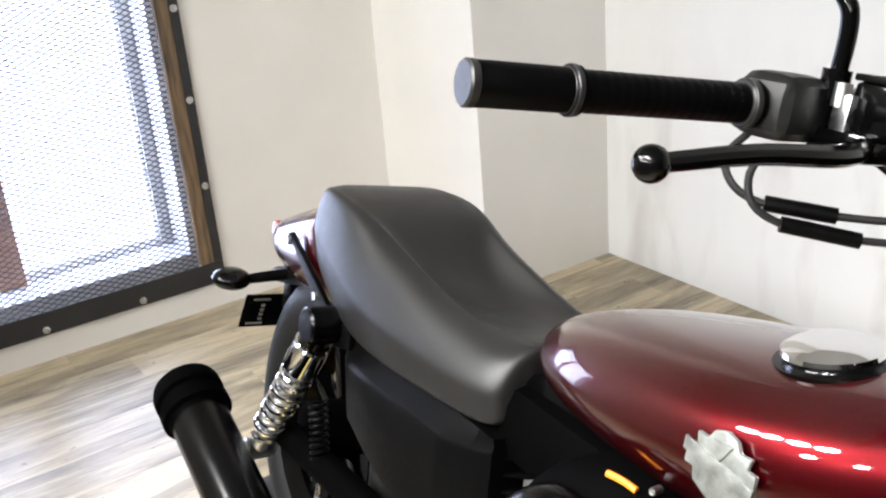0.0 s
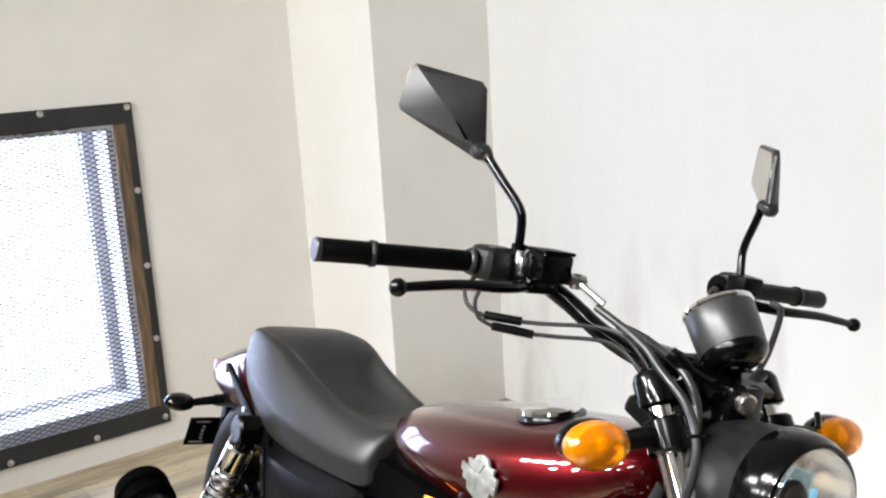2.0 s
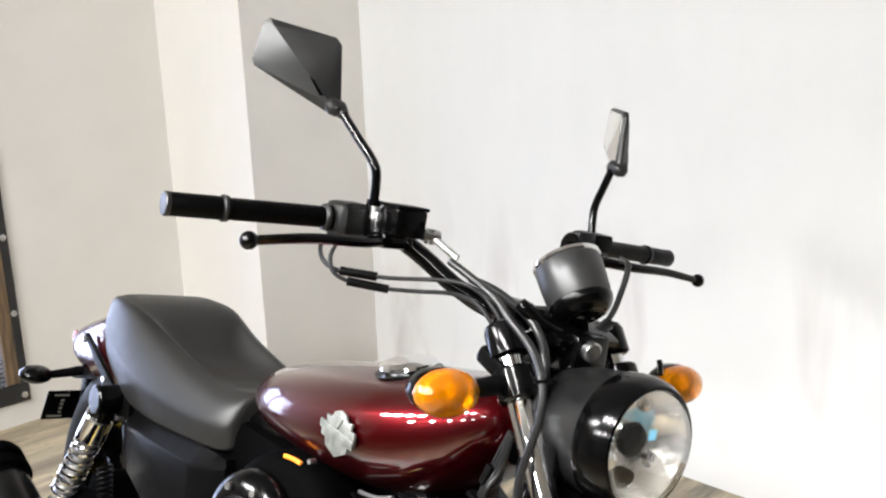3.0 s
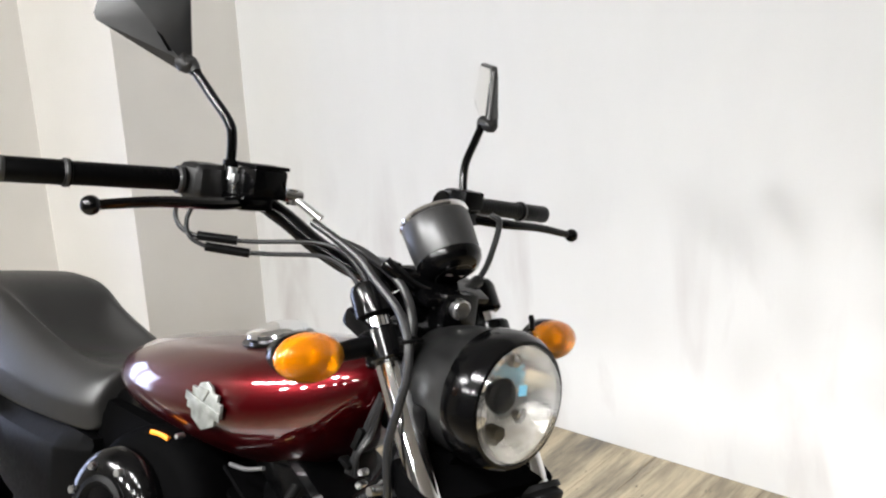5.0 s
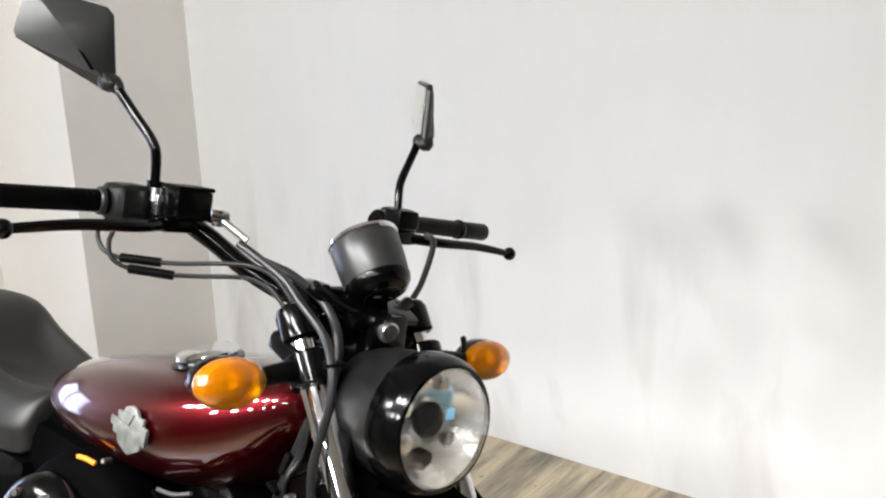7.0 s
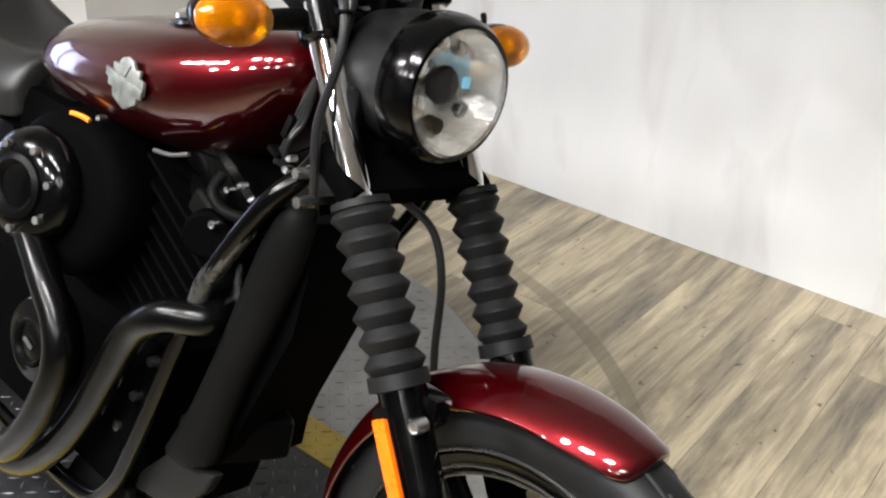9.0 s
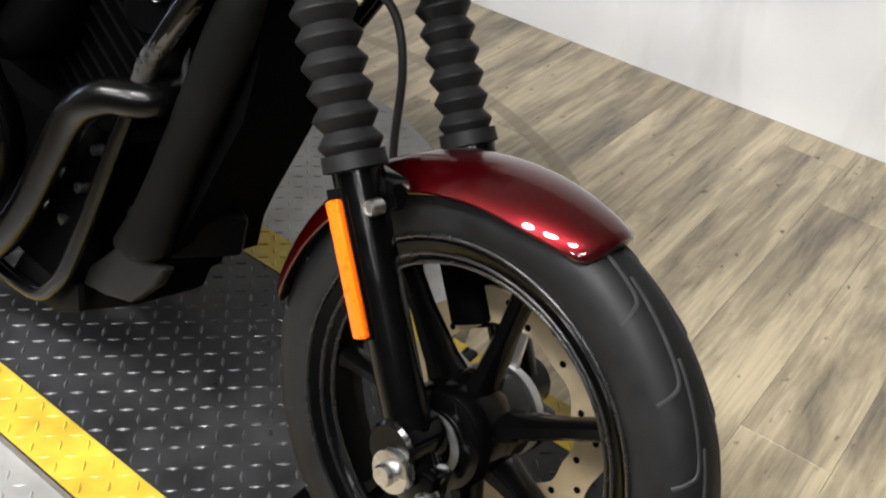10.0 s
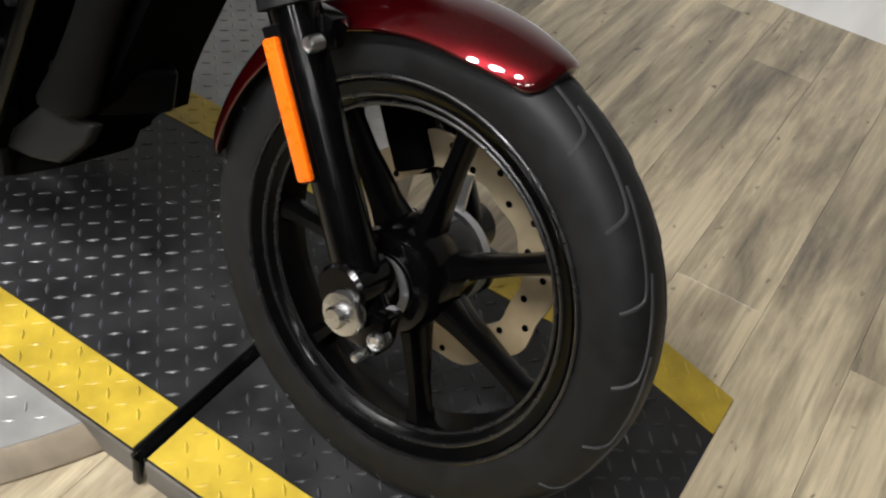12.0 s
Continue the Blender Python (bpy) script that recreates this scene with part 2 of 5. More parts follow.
def box(c, s, bev=0.0, rot=None, seg=2):
    bm = bmesh.new()
    bmesh.ops.create_cube(bm, size=1.0)
    bmesh.ops.scale(bm, vec=s, verts=bm.verts)
    if bev:
        bmesh.ops.bevel(bm, geom=list(bm.edges), offset=bev, segments=seg, affect="EDGES", profile=0.6)
    if rot:
        bmesh.ops.rotate(bm, cent=(0, 0, 0), matrix=Euler([radians(a) for a in rot]).to_matrix(), verts=bm.verts)
    bmesh.ops.translate(bm, vec=c, verts=bm.verts)
    return bm


def basis(axis):
    return Vector(axis).normalized().to_track_quat("Z", "Y").to_matrix().to_4x4()


def lathe(profile, origin, axis, seg=32, ring=False, cap=True):
    """Profile rows (radius, height along axis), turned round the axis. ring: the profile is closed."""
    bm = bmesh.new()
    m = Matrix.Translation(origin) @ basis(axis)
    rows = []
    for r, h in profile:
        if r < 1e-6:
            rows.append([bm.verts.new(m @ V(0, 0, h))])
        else:
            rows.append([bm.verts.new(m @ V(r * math.cos(2 * math.pi * k / seg), r * math.sin(2 * math.pi * k / seg), h)) for k in range(seg)])
    pairs = list(zip(rows, rows[1:])) + ([(rows[-1], rows[0])] if ring else [])
    for a, b in pairs:
        for k in range(seg):
            j = (k + 1) % seg
            q = [a[k % len(a)], a[j % len(a)], b[j % len(b)], b[k % len(b)]]
            q = list(dict.fromkeys(q))
            if len(q) > 2:
                bm.faces.new(q)
    if not ring and cap:
        for row in (rows[0], rows[-1]):
            if len(row) > 2:
                bm.faces.new(row)
    bmesh.ops.recalc_face_normals(bm, faces=bm.faces)
    return bm


def rod(a, b, r, r2=None, seg=20, bev=0.0):
    a, b = Vector(a), Vector(b)
    h, r2 = (b - a).length, r if r2 is None else r2
    prof = [(r - bev, 0), (r, bev), (r2, h - bev), (r2 - bev, h)] if bev else [(r, 0), (r2, h)]
    return lathe(prof, a, b - a, seg)


def spline(points, steps=8):
    p = [Vector(q) for q in points]
    p = [2 * p[0] - p[1], *p, 2 * p[-1] - p[-2]]
    out = []
    for i in range(1, len(p) - 2):
        for k in range(steps):
            t = k / steps
            a, b, c, d = p[i - 1], p[i], p[i + 1], p[i + 2]
            out.append(0.5 * (2 * b + (c - a) * t + (2 * a - 5 * b + 4 * c - d) * t * t + (3 * b - a - 3 * c + d) * t ** 3))
    return out + [p[-2]]


def tube(points, r, seg=12, steps=8, smooth=True):
    pts = spline(points, steps) if smooth else [Vector(p) for p in points]
    bm = bmesh.new()
    rows, up = [], Vector((0.13, 0.31, 0.94))
    for i, p in enumerate(pts):
        d = (pts[min(i + 1, len(pts) - 1)] - pts[max(i - 1, 0)]).normalized()
        u = up - d * up.dot(d)
        u.normalize()
        up, w = u, d.cross(u)
        rad = r(i / (len(pts) - 1)) if callable(r) else r
        rows.append([bm.verts.new(p + rad * (math.cos(2 * math.pi * k / seg) * u + math.sin(2 * math.pi * k / seg) * w)) for k in range(seg)])
    for a, b in zip(rows, rows[1:]):
        for k in range(seg):
            bm.faces.new((a[k], a[(k + 1) % seg], b[(k + 1) % seg], b[k]))
    bm.faces.new(rows[0]), bm.faces.new(rows[-1])
    bmesh.ops.recalc_face_normals(bm, faces=bm.faces)
    return bm


def loft(rings, cap=True):
    bm = bmesh.new()
    rows = [[bm.verts.new(p) for p in ring] for ring in rings]
    for a, b in zip(rows, rows[1:]):
        n = len(a)
        for k in range(n):
            bm.faces.new((a[k], a[(k + 1) % n], b[(k + 1) % n], b[k]))
    if cap:
        bm.faces.new(rows[0]), bm.faces.new(rows[-1])
    bmesh.ops.recalc_face_normals(bm, faces=bm.faces)
    return bm


def prism(poly, depth, m, bev=0.0, seg=2):
    """A flat outline in the plane's x and y, given thickness along z, then placed by m."""
    bm = bmesh.new()
    lo = [bm.verts.new((x, y, -depth / 2)) for x, y in poly]
    hi = [bm.verts.new((x, y, depth / 2)) for x, y in poly]
    n = len(poly)
    bm.faces.new(lo), bm.faces.new(hi)
    for k in range(n):
        bm.faces.new((lo[k], lo[(k + 1) % n], hi[(k + 1) % n], hi[k]))
    bmesh.ops.recalc_face_normals(bm, faces=bm.faces)
    if bev:
        bmesh.ops.bevel(bm, geom=list(bm.edges), offset=bev, segments=seg, affect="EDGES", profile=0.6)
    bmesh.ops.transform(bm, matrix=m, verts=bm.verts)
    return bm


def ball(c, r, u=24, v=14, rot=None):
    bm = bmesh.new()
    bmesh.ops.create_uvsphere(bm, u_segments=u, v_segments=v, radius=1)
    bmesh.ops.scale(bm, vec=r if isinstance(r, tuple) else (r, r, r), verts=bm.verts)
    if rot:
        bmesh.ops.rotate(bm, cent=(0, 0, 0), matrix=Euler([radians(a) for a in rot]).to_matrix(), verts=bm.verts)
    bmesh.ops.translate(bm, vec=c, verts=bm.verts)
    return bm


def join(*bms):
    out = bmesh.new()
    for b in bms:
        me = bpy.data.meshes.new("tmp")
        b.to_mesh(me)
        out.from_mesh(me)
        b.free()
        bpy.data.meshes.remove(me)
    return out


def mesh_of(name, bm, mat, sharp=35):
    me = bpy.data.meshes.new(name)
    for f in bm.faces:
        f.smooth = True
    lim = radians(sharp)
    for e in bm.edges:
        if len(e.link_faces) == 2 and e.calc_face_angle(0) > lim:
            e.smooth = False
    bm.to_mesh(me)
    bm.free()
    me.materials.append(mat)
    return me


def part(name, bm, mat, parent=None, label="", kind="", sub=0, sharp=35):
    ob = new(name, mesh_of(name, bm, mat, sharp))
    if parent is not None:
        ob.parent = parent
    if sub:
        md = ob.modifiers.new("smooth", "SUBSURF")
        md.levels = md.render_levels = sub
    return tagged(ob, label=label, kind=kind)


def empty(name, m=Matrix()):
    ob = new(name)
    ob.matrix_world = m
    return ob


# ---- the room ----
FLOOR = -0.05
WA, WB, WC, WR = -1.51, 1.545, -0.95, 1.035  # window wall, long wall, corner chase front, chase side


def wall(name, lo, hi, mat, label):
    c = [(a + b) / 2 for a, b in zip(lo, hi)]
    s = [b - a for a, b in zip(lo, hi)]
    return tagged(part(name, box(c, s), mat), label=label, category="wall", kind="structure")


W0, W1, Z0, Z1 = -0.78, 0.325, 0.09, 1.135  # the window's opening
wall_win = empty("wall_window")
tagged(wall_win, "cream painted wall round a meshed window", "wall", kind="structure")
for lo, hi in (((WA - 0.3, -4.0, FLOOR), (WA, W0, 2.7)), ((WA - 0.3, W1, FLOOR), (WA, WR, 2.7)),
               ((WA - 0.3, W0, FLOOR), (WA, W1, Z0)), ((WA - 0.3, W0, Z1), (WA, W1, 2.7))):
    c = [(a + b) / 2 for a, b in zip(lo, hi)]
    part("wall_piece", box(c, [b - a for a, b in zip(lo, hi)]), M_CREAM, wall_win)
wall("wall_chase", (WA - 0.3, WR, FLOOR), (WC, WB + 0.2, 2.7), M_CREAM, "cream painted boxed-out corner of the room")
wall("wall_long", (WC, WB, FLOOR), (5.0, WB + 0.2, 2.7), M_WALL, "long white painted wall with faint scuffs")
# two unseen walls close the room, kept dark to deepen the reflections
wall("wall_far_end", (5.0, -4.2, FLOOR), (5.2, WB + 0.2, 2.7), M_BACK, "unseen dark grey end wall that darkens reflections")
wall("wall_behind", (WA - 0.3, -4.2, FLOOR), (5.0, -4.0, 2.7), M_BACK, "unseen dark grey wall behind that darkens reflections")
tagged(part("ceiling", box((1.6, -1.3, 2.75), (7.2, 6.0, 0.1)), M_CEIL), "plain pale painted ceiling", "ceiling", kind="structure")

# lamps on the ceiling: a row of small bright spots
M_SPOT = glow("spot_lamp_face", (1.0, 0.98, 0.96), 60)
SPOTS = [((x, -1.9), (1.15 * x + 1.30, -0.10, 0.0), 110, 62, 1.0) for x in (-1.0, -0.65, -0.3, 0.05)]
SPOTS += [((x, -1.4), (0.45 * x + 0.95, -0.10, 0.0), 175, 64, 1.0) for x in (0.95, 1.4, 1.9)]
SPOTS += [((x, -3.2), (0.45 * x - 0.40, 1.5, 0.8), power, 68, 0.8) for x, power in ((-0.3, 195), (0.6, 190), (1.5, 120), (2.4, 55), (3.3, 40))]
for (x, y), aim, power, cone, blend in SPOTS:
    fix = empty("ceiling_spot", pose(x, y, 2.7))
    part("housing", rod((0, 0, 0), (0, 0, -0.07), 0.06, 0.065), M_STEEL_BLK, fix)
    part("lamp_face", rod((0, 0, -0.068), (0, 0, -0.074), 0.055), M_SPOT, fix)
    tagged(fix, "small round spot lamp under the ceiling", "ceiling lamp", "ceiling spots")
    d = bpy.data.lights.new("ceiling_spot_light", "SPOT")
    d.energy, d.color, d.spot_size, d.spot_blend, d.shadow_soft_size = power, (0.99, 0.985, 0.978), radians(cone), blend, 0.13
    ob = new("ceiling_spot_light", d)
    ob.matrix_world = look((x, y, 2.56), aim)

# an unseen long tube lamp, added further back over the room as fill
M_TUBE = glow("fill_tube_glow", (1.0, 0.97, 0.93), 9)
fix = empty("fill_tube", pose(3.3, -2.2, 2.7))
part("body", box((0, 0, -0.025), (1.2, 0.12, 0.05), 0.01), M_CEIL, fix)
part("tube", rod((-0.57, 0, -0.066), (0.57, 0, -0.066), 0.015), M_TUBE, fix)
tagged(fix, "unseen long tube lamp added as fill light", "ceiling lamp")
area_lamp("fill_tube_light", pose(3.3, -2.2, 2.61), 1.15, 0.06, 30, (1.0, 0.985, 0.965))

# ---- the window with its steel mesh ----
win = empty("window_1", pose(WA, 0, 0))
tagged(win, "bright window behind expanded steel mesh in a bolted black frame", "window", kind="structure")
FY0, FY1, FZ0, FZ1, FB = -0.85, 0.392, 0.035, 1.205, 0.07


def bar(y0, y1, z0, z1, x0, x1):
    return box(((x0 + x1) / 2, (y0 + y1) / 2, (z0 + z1) / 2), (x1 - x0, y1 - y0, z1 - z0), 0.002, seg=1)


steel = part("steel_frame", bar(FY0, FY1, FZ1 - FB, FZ1, 0.003, 0.012), M_STEEL_BLK, win, "flat black steel bars")
part("steel_bar", bar(FY0, FY1, FZ0, FZ0 + FB, 0.003, 0.012), M_STEEL_BLK, steel)
part("steel_bar", bar(FY1 - 0.028, FY1, FZ0 + FB, FZ1 - FB, 0.003, 0.012), M_STEEL_BLK, steel)
part("steel_bar", bar(FY0, FY0 + FB, FZ0 + FB, FZ1 - FB, 0.003, 0.012), M_STEEL_BLK, steel)
part("jamb_board", bar(FY1 - 0.072, FY1 - 0.028, FZ0 + FB, FZ1 - FB, -0.01, 0.010), M_WOOD, win, "rough brown timber packing strip")
part("angle_bar", bar(FY0, FY1, FZ1 - FB - 0.012, FZ1 - FB, -0.004, 0.004), M_BOLT, win, "bright steel edge strip")
bolt_me = mesh_of("bolt", lathe([(0, 0), (0.011, 0), (0.011, 0.004), (0.007, 0.007), (0, 0.008)], (0, 0, 0), (1, 0, 0), 12), M_BOLT)
for y, z in ((0.375, 1.19), (0.087, 1.193), (-0.2, 1.196), (-0.49, 1.196), (0.376, 0.9), (0.376, 0.63), (0.376, 0.36), (0.372, 0.06),
             (0.12, 0.052), (-0.17, 0.052), (-0.46, 0.052)):
    b = new("bolt", bolt_me)
    b.parent, b.location = steel, (0.012, y, z)
# reveal, sill and glazing
part("reveal_side", bar(W1 - 0.02, W1, Z0, Z1, -0.27, -0.03), M_REVEAL, win, "pale painted reveal")
part("reveal_side", bar(W0, W0 + 0.02, Z0, Z1, -0.27, -0.03), M_REVEAL, win)
part("reveal_top", bar(W0 + 0.02, W1 - 0.02, Z1 - 0.02, Z1, -0.27, -0.03), M_REVEAL, win)
part("window_sill", bar(W0 + 0.02, W1 - 0.02, Z0, Z0 + 0.05, -0.27, -0.03), M_REVEAL, win, "pale dusty window sill")
part("mullion", bar(-0.245, -0.165, Z0 + 0.05, Z1 - 0.02, -0.23, -0.15), M_MULL, win, "brown painted window post")
part("window_frame", bar(W1 - 0.06, W1 - 0.02, Z0 + 0.05, Z1 - 0.02, -0.23, -0.18), M_REVEAL, win)
for y0, y1 in ((W0 + 0.02, -0.245), (-0.165, W1 - 0.06)):
    p = part("pane", bar(y0, y1, Z0 + 0.05, Z1 - 0.02, -0.208, -0.204), M_LENS, win)
    p.visible_shadow = False
tagged(part("backdrop", box((WA - 0.75, -0.3, 0.9), (0.02, 5.0, 4.0)), M_DAY), "bright white overcast daylight outside", "sky", kind="structure")
# expanded mesh: wavy strands that touch in diamonds
CW, CH = 0.034, 0.0165


def strands():
    verts, faces = [], []
    rows, cols = int((FZ1 - FZ0 - 2 * FB) / CH) + 1, int((FY1 - 0.03 - FY0 - FB) / CW) + 1
    t, w = 0.0030, 0.0020
    for r in range(rows):
        for s in (0, 1):
            base = None
            for c in range(2 * cols + 1):
                y = FY0 + FB + c * CW / 2
                up = ((c + s) % 2)
                z = FZ0 + FB + r * CH + (CH / 2 if up else 0) + (CH / 2 if s else 0)
                if s:
                    z = FZ0 + FB + r * CH + (CH if c % 2 == 0 else CH / 2)
                else:
                    z = FZ0 + FB + r * CH + (0 if c % 2 == 0 else CH / 2)
                n = len(verts)
                verts += [(0.0, y, z - w), (-t, y, z), (0.0, y, z + w), (t, y, z)]
                if base is not None:
                    for k in range(4):
                        faces.append((base + k, base + (k + 1) % 4, n + (k + 1) % 4, n + k))
                base = n
    return verts, faces


vs, fs = strands()
me = bpy.data.meshes.new("expanded_mesh")
me.from_pydata(vs, [], fs)
me.materials.append(M_MESH)
ob = new("expanded_mesh", me)
ob.parent = win
tagged(ob, "diamond expanded steel mesh", kind="stuff")

# ---- turntable and track plate under the motorcycle ----
disc = tagged(part("turntable", lathe([(0, 0.0), (0.812, 0.0), (0.814, -0.004), (0, -0.004)], (0.45, 0.06, -0.013), (0, 0, 1), 128), M_GPLATE),
              "round grey diamond-plate turntable with a worn sloping rim on the floor", "turntable")
part("sloping_rim", lathe([(0.814, -0.002), (0.818, -0.005), (0.842, -0.032), (0.842, -0.0365), (0.5, -0.0365), (0.5, -0.005)], (0.45, 0.06, -0.013), (0, 0, 1), 128, True), M_RIMPLATE, disc, "brown worn sloping rim")


def lugs(inside, x0, x1, y0, y1, z, pitch=0.027, size=(0.0112, 0.0032, 0.0020)):
    """Raised lugs of diamond plate, turned by turns, over the places where inside(x, y) holds."""
    verts, faces = [], []
    a, b, h = size
    i = 0
    for r in range(int((x1 - x0) / pitch) + 1):
        for c in range(int((y1 - y0) / pitch) + 1):
            x, y = x0 + r * pitch, y0 + c * pitch
            if not inside(x, y):
                continue
            ang = radians(45 if (r + c) % 2 else -45)
            u, v = (math.cos(ang), math.sin(ang)), (-math.sin(ang), math.cos(ang))
            n = len(verts)
            for s, t, q in ((-a, 0, 0), (0, -b, 0), (a, 0, 0), (0, b, 0), (-a * 0.45, 0, h), (a * 0.45, 0, h)):
                px = x + s * u[0] + t * v[0]
                verts.append((px, y + s * u[1] + t * v[1], (z(px) if callable(z) else z) + q))
            faces += [(n, n + 1, n + 4), (n + 1, n + 5, n + 4), (n + 1, n + 2, n + 5), (n + 2, n + 3, n + 5), (n + 3, n + 4, n + 5), (n + 3, n, n + 4)]
    me = bpy.data.meshes.new("lugs")
    me.from_pydata(verts, [], faces)
    return me


def lug_part(name, me, mat, parent, label):
    me.materials.append(mat)
    ob = new(name, me)
    ob.parent = parent
    return tagged(ob, label, kind="stuff")


PL = pose(0.70, 0.0165, 0)
PLI = PL.inverted()
HL, HW, TW = 1.16, 0.299, 0.078
SEAM, NOSE = 0.585, 1.02  # the joint between the plates; where the front plate begins to slope to the floor


def plate_z(x):
    return 0.0 if x < NOSE else -0.046 * (x - NOSE) / (HL - NOSE)


def on_disc(x, y):
    q = PLI @ V(x, y, 0)
    return (x - 0.45) ** 2 + (y - 0.06) ** 2 < 0.79 ** 2 and not (abs(q.x) < HL + 0.01 and abs(q.y) < HW + 0.014)


lug_part("tread_relief", lugs(on_disc, -0.4, 1.3, -0.8, 0.9, -0.0135), M_GPLATE, disc, "raised grey tread lugs")
track = empty("track_plate", PL)
tagged(track, "black diamond-plate strip with yellow edges under the wheels", "floor plate")
def strip(x0, x1, y0, y1, top, under):
    """A slab along the plate between x0 and x1 that follows the sloping nose."""
    xs = [x0] + [x for x in (NOSE,) if x0 < x < x1] + [x1]
    out = [(x, plate_z(x) + top) for x in xs] + [(x, (plate_z(x) if under > -0.02 else 0.0) + under) for x in xs[::-1]]
    return prism(out, y1 - y0, Matrix.Translation((0, (y0 + y1) / 2, 0)) @ Matrix.Rotation(radians(90), 4, "X"))


part("front_plate", strip(SEAM + 0.011, HL, -HW, HW, 0.0, -0.0485), M_DPLATE, track, "black worn diamond plate sloping down to the floor")
part("main_plate", strip(-HL, SEAM - 0.011, -HW, HW, 0.0, -0.0485), M_DPLATE, track)
for s in (-1, 1):
    for x0, x1 in ((-HL, SEAM - 0.012), (SEAM + 0.012, HL)):
        ym = s * (HW - TW / 2)
        tp = part("yellow_stripe", strip(x0 + 0.001, x1 - 0.001, ym - TW / 2, ym + TW / 2, 0.0022, 0.0004), M_TAPE, track, "scuffed yellow edge stripe")
        lug_part("stripe_relief", lugs(lambda x, y: x0 + 0.012 < x < x1 - 0.012, x0, x1, ym - 0.027, ym + 0.028, lambda x: plate_z(x) + 0.0022), M_TAPE, tp, "yellow painted tread lugs")
lug_part("tread_relief", lugs(lambda x, y: abs(x - SEAM) > 0.024, -HL + 0.01, HL - 0.01, -HW + TW + 0.012, HW - TW - 0.008, plate_z), M_DLUG, track, "worn black tread lugs")
for s in (-1, 1):
    for x0, x1 in ((-HL, SEAM - 0.012), (SEAM + 0.012, HL - 0.03)):
        part("side_face", strip(x0, x1, s * (HW + 0.003) - 0.002, s * (HW + 0.003) + 0.002, -0.004, -0.048), M_EDGE, track, "dull grey plate edge")
part("seam_strip", join(box((SEAM, 0, -0.006), (0.017, 2 * HW + 0.004, 0.016), 0.005, seg=3), box((SEAM + 0.001, -HW - 0.008, -0.024), (0.013, 0.010, 0.046), 0.004, (-8, 0, 0))), M_GLOSS, track, "black rubber strip in the joint, its end hanging down")

# ---- the motorcycle: x ahead, y to its left, z up; it leans to its left ----
BIKE = pose(1.5, -0.1216, 0.002, 0, 0, -4.82) @ pose(0, 0, 0, -14.59) @ Matrix.Translation((-1.5, 0, 0))
bike = empty("motorcycle", BIKE)
tagged(bike, "glossy dark red cruiser motorcycle leaning on a black track plate", "motorcycle")
FWC, RWC = V(1.504, 0, 0.296), V(-0.10, 0, 0.296)


def mir(p, s):
    return V(p[0], p[1] * s, p[2])


def turn(bm, m):
    bmesh.ops.transform(bm, matrix=m, verts=bm.verts)
    return bm


# --- front wheel ---
def slim(bm, k):
    bmesh.ops.scale(bm, vec=(1, k, 1), verts=bm.verts)
    return bm


rim = part("front_wheel", slim(lathe([(0.214, -0.046), (0.219, -0.041), (0.210, -0.035), (0.204, -0.028), (0.201, 0), (0.204, 0.028), (0.210, 0.035), (0.219, 0.041),
                                 (0.214, 0.046), (0.198, 0.038), (0.188, 0.026), (0.185, 0), (0.188, -0.026), (0.198, -0.038)], FWC, (0, 1, 0), 72, True), 0.9), M_WHEEL, bike, "gloss black cast wheel rim")
part("tyre", slim(lathe([(0.209, -0.034), (0.219, -0.043), (0.238, -0.0480), (0.261, -0.047), (0.273, -0.040), (0.282, -0.027), (0.2870, -0.010), (0.2870, 0.010), (0.282, 0.027),
                    (0.273, 0.040), (0.261, 0.047), (0.238, 0.0480), (0.219, 0.043), (0.209, 0.034)], FWC, (0, 1, 0), 96, True), 0.88), M_RUBBER, rim, "black road tyre with curved grooves")


def tyre_point(c, ang, s):
    """A place on the front tyre's crown; s from -1 to 1 across it."""
    y = 0.0465 * s
    rows = ((0.0, 0.2870), (0.010, 0.2870), (0.027, 0.282), (0.040, 0.273), (0.047, 0.261))
    r = 0.261
    for (y0, r0), (y1, r1) in zip(rows, rows[1:]):
        if y0 <= abs(y) <= y1:
            r = r0 + (r1 - r0) * (abs(y) - y0) / (y1 - y0) - 0.0004
    return c + V(r * math.cos(ang), y, r * math.sin(ang))


grooves = []
for k in range(21):
    a0 = 2 * math.pi * k / 21
    for s in (-1, 1):
        sh = a0 + (0.15 if s > 0 else 0.0)
        path = [tyre_point(FWC, sh + da, sw * s) for da, sw in ((0.24, 0.30), (0.13, 0.36), (0.02, 0.42), (-0.08, 0.48), (-0.135, 0.56), (-0.155, 0.68), (-0.165, 0.82), (-0.18, 0.97))]
        grooves.append(tube(path, 0.0024, 5, 4))
part("tread_groove", slim(join(*grooves), 0.88), M_TREAD, rim, "thin curved tread grooves", kind="stuff")
for r0, y0 in ((0.2195, -0.039), (0.200, -0.034), (0.189, -0.026)):
    part("rim_lip", lathe([(r0 + 0.0028 * math.cos(k * math.pi / 4), y0 + 0.0028 * math.sin(k * math.pi / 4)) for k in range(8)], FWC, (0, 1, 0), 72, True), M_RIM, rim)
part("hub", lathe([(0.0, -0.058), (0.046, -0.060), (0.055, -0.056), (0.061, -0.044), (0.062, 0.0), (0.056, 0.044), (0.034, 0.06), (0, 0.06)], FWC, (0, 1, 0), 40), M_GLOSS, rim, "black wheel hub")
part("hub_ring", lathe([(0.026, -0.063), (0.036, -0.063), (0.037, -0.066), (0.027, -0.067)], FWC, (0, 1, 0), 36, True), M_ALU, rim, "bare metal hub seal ring")
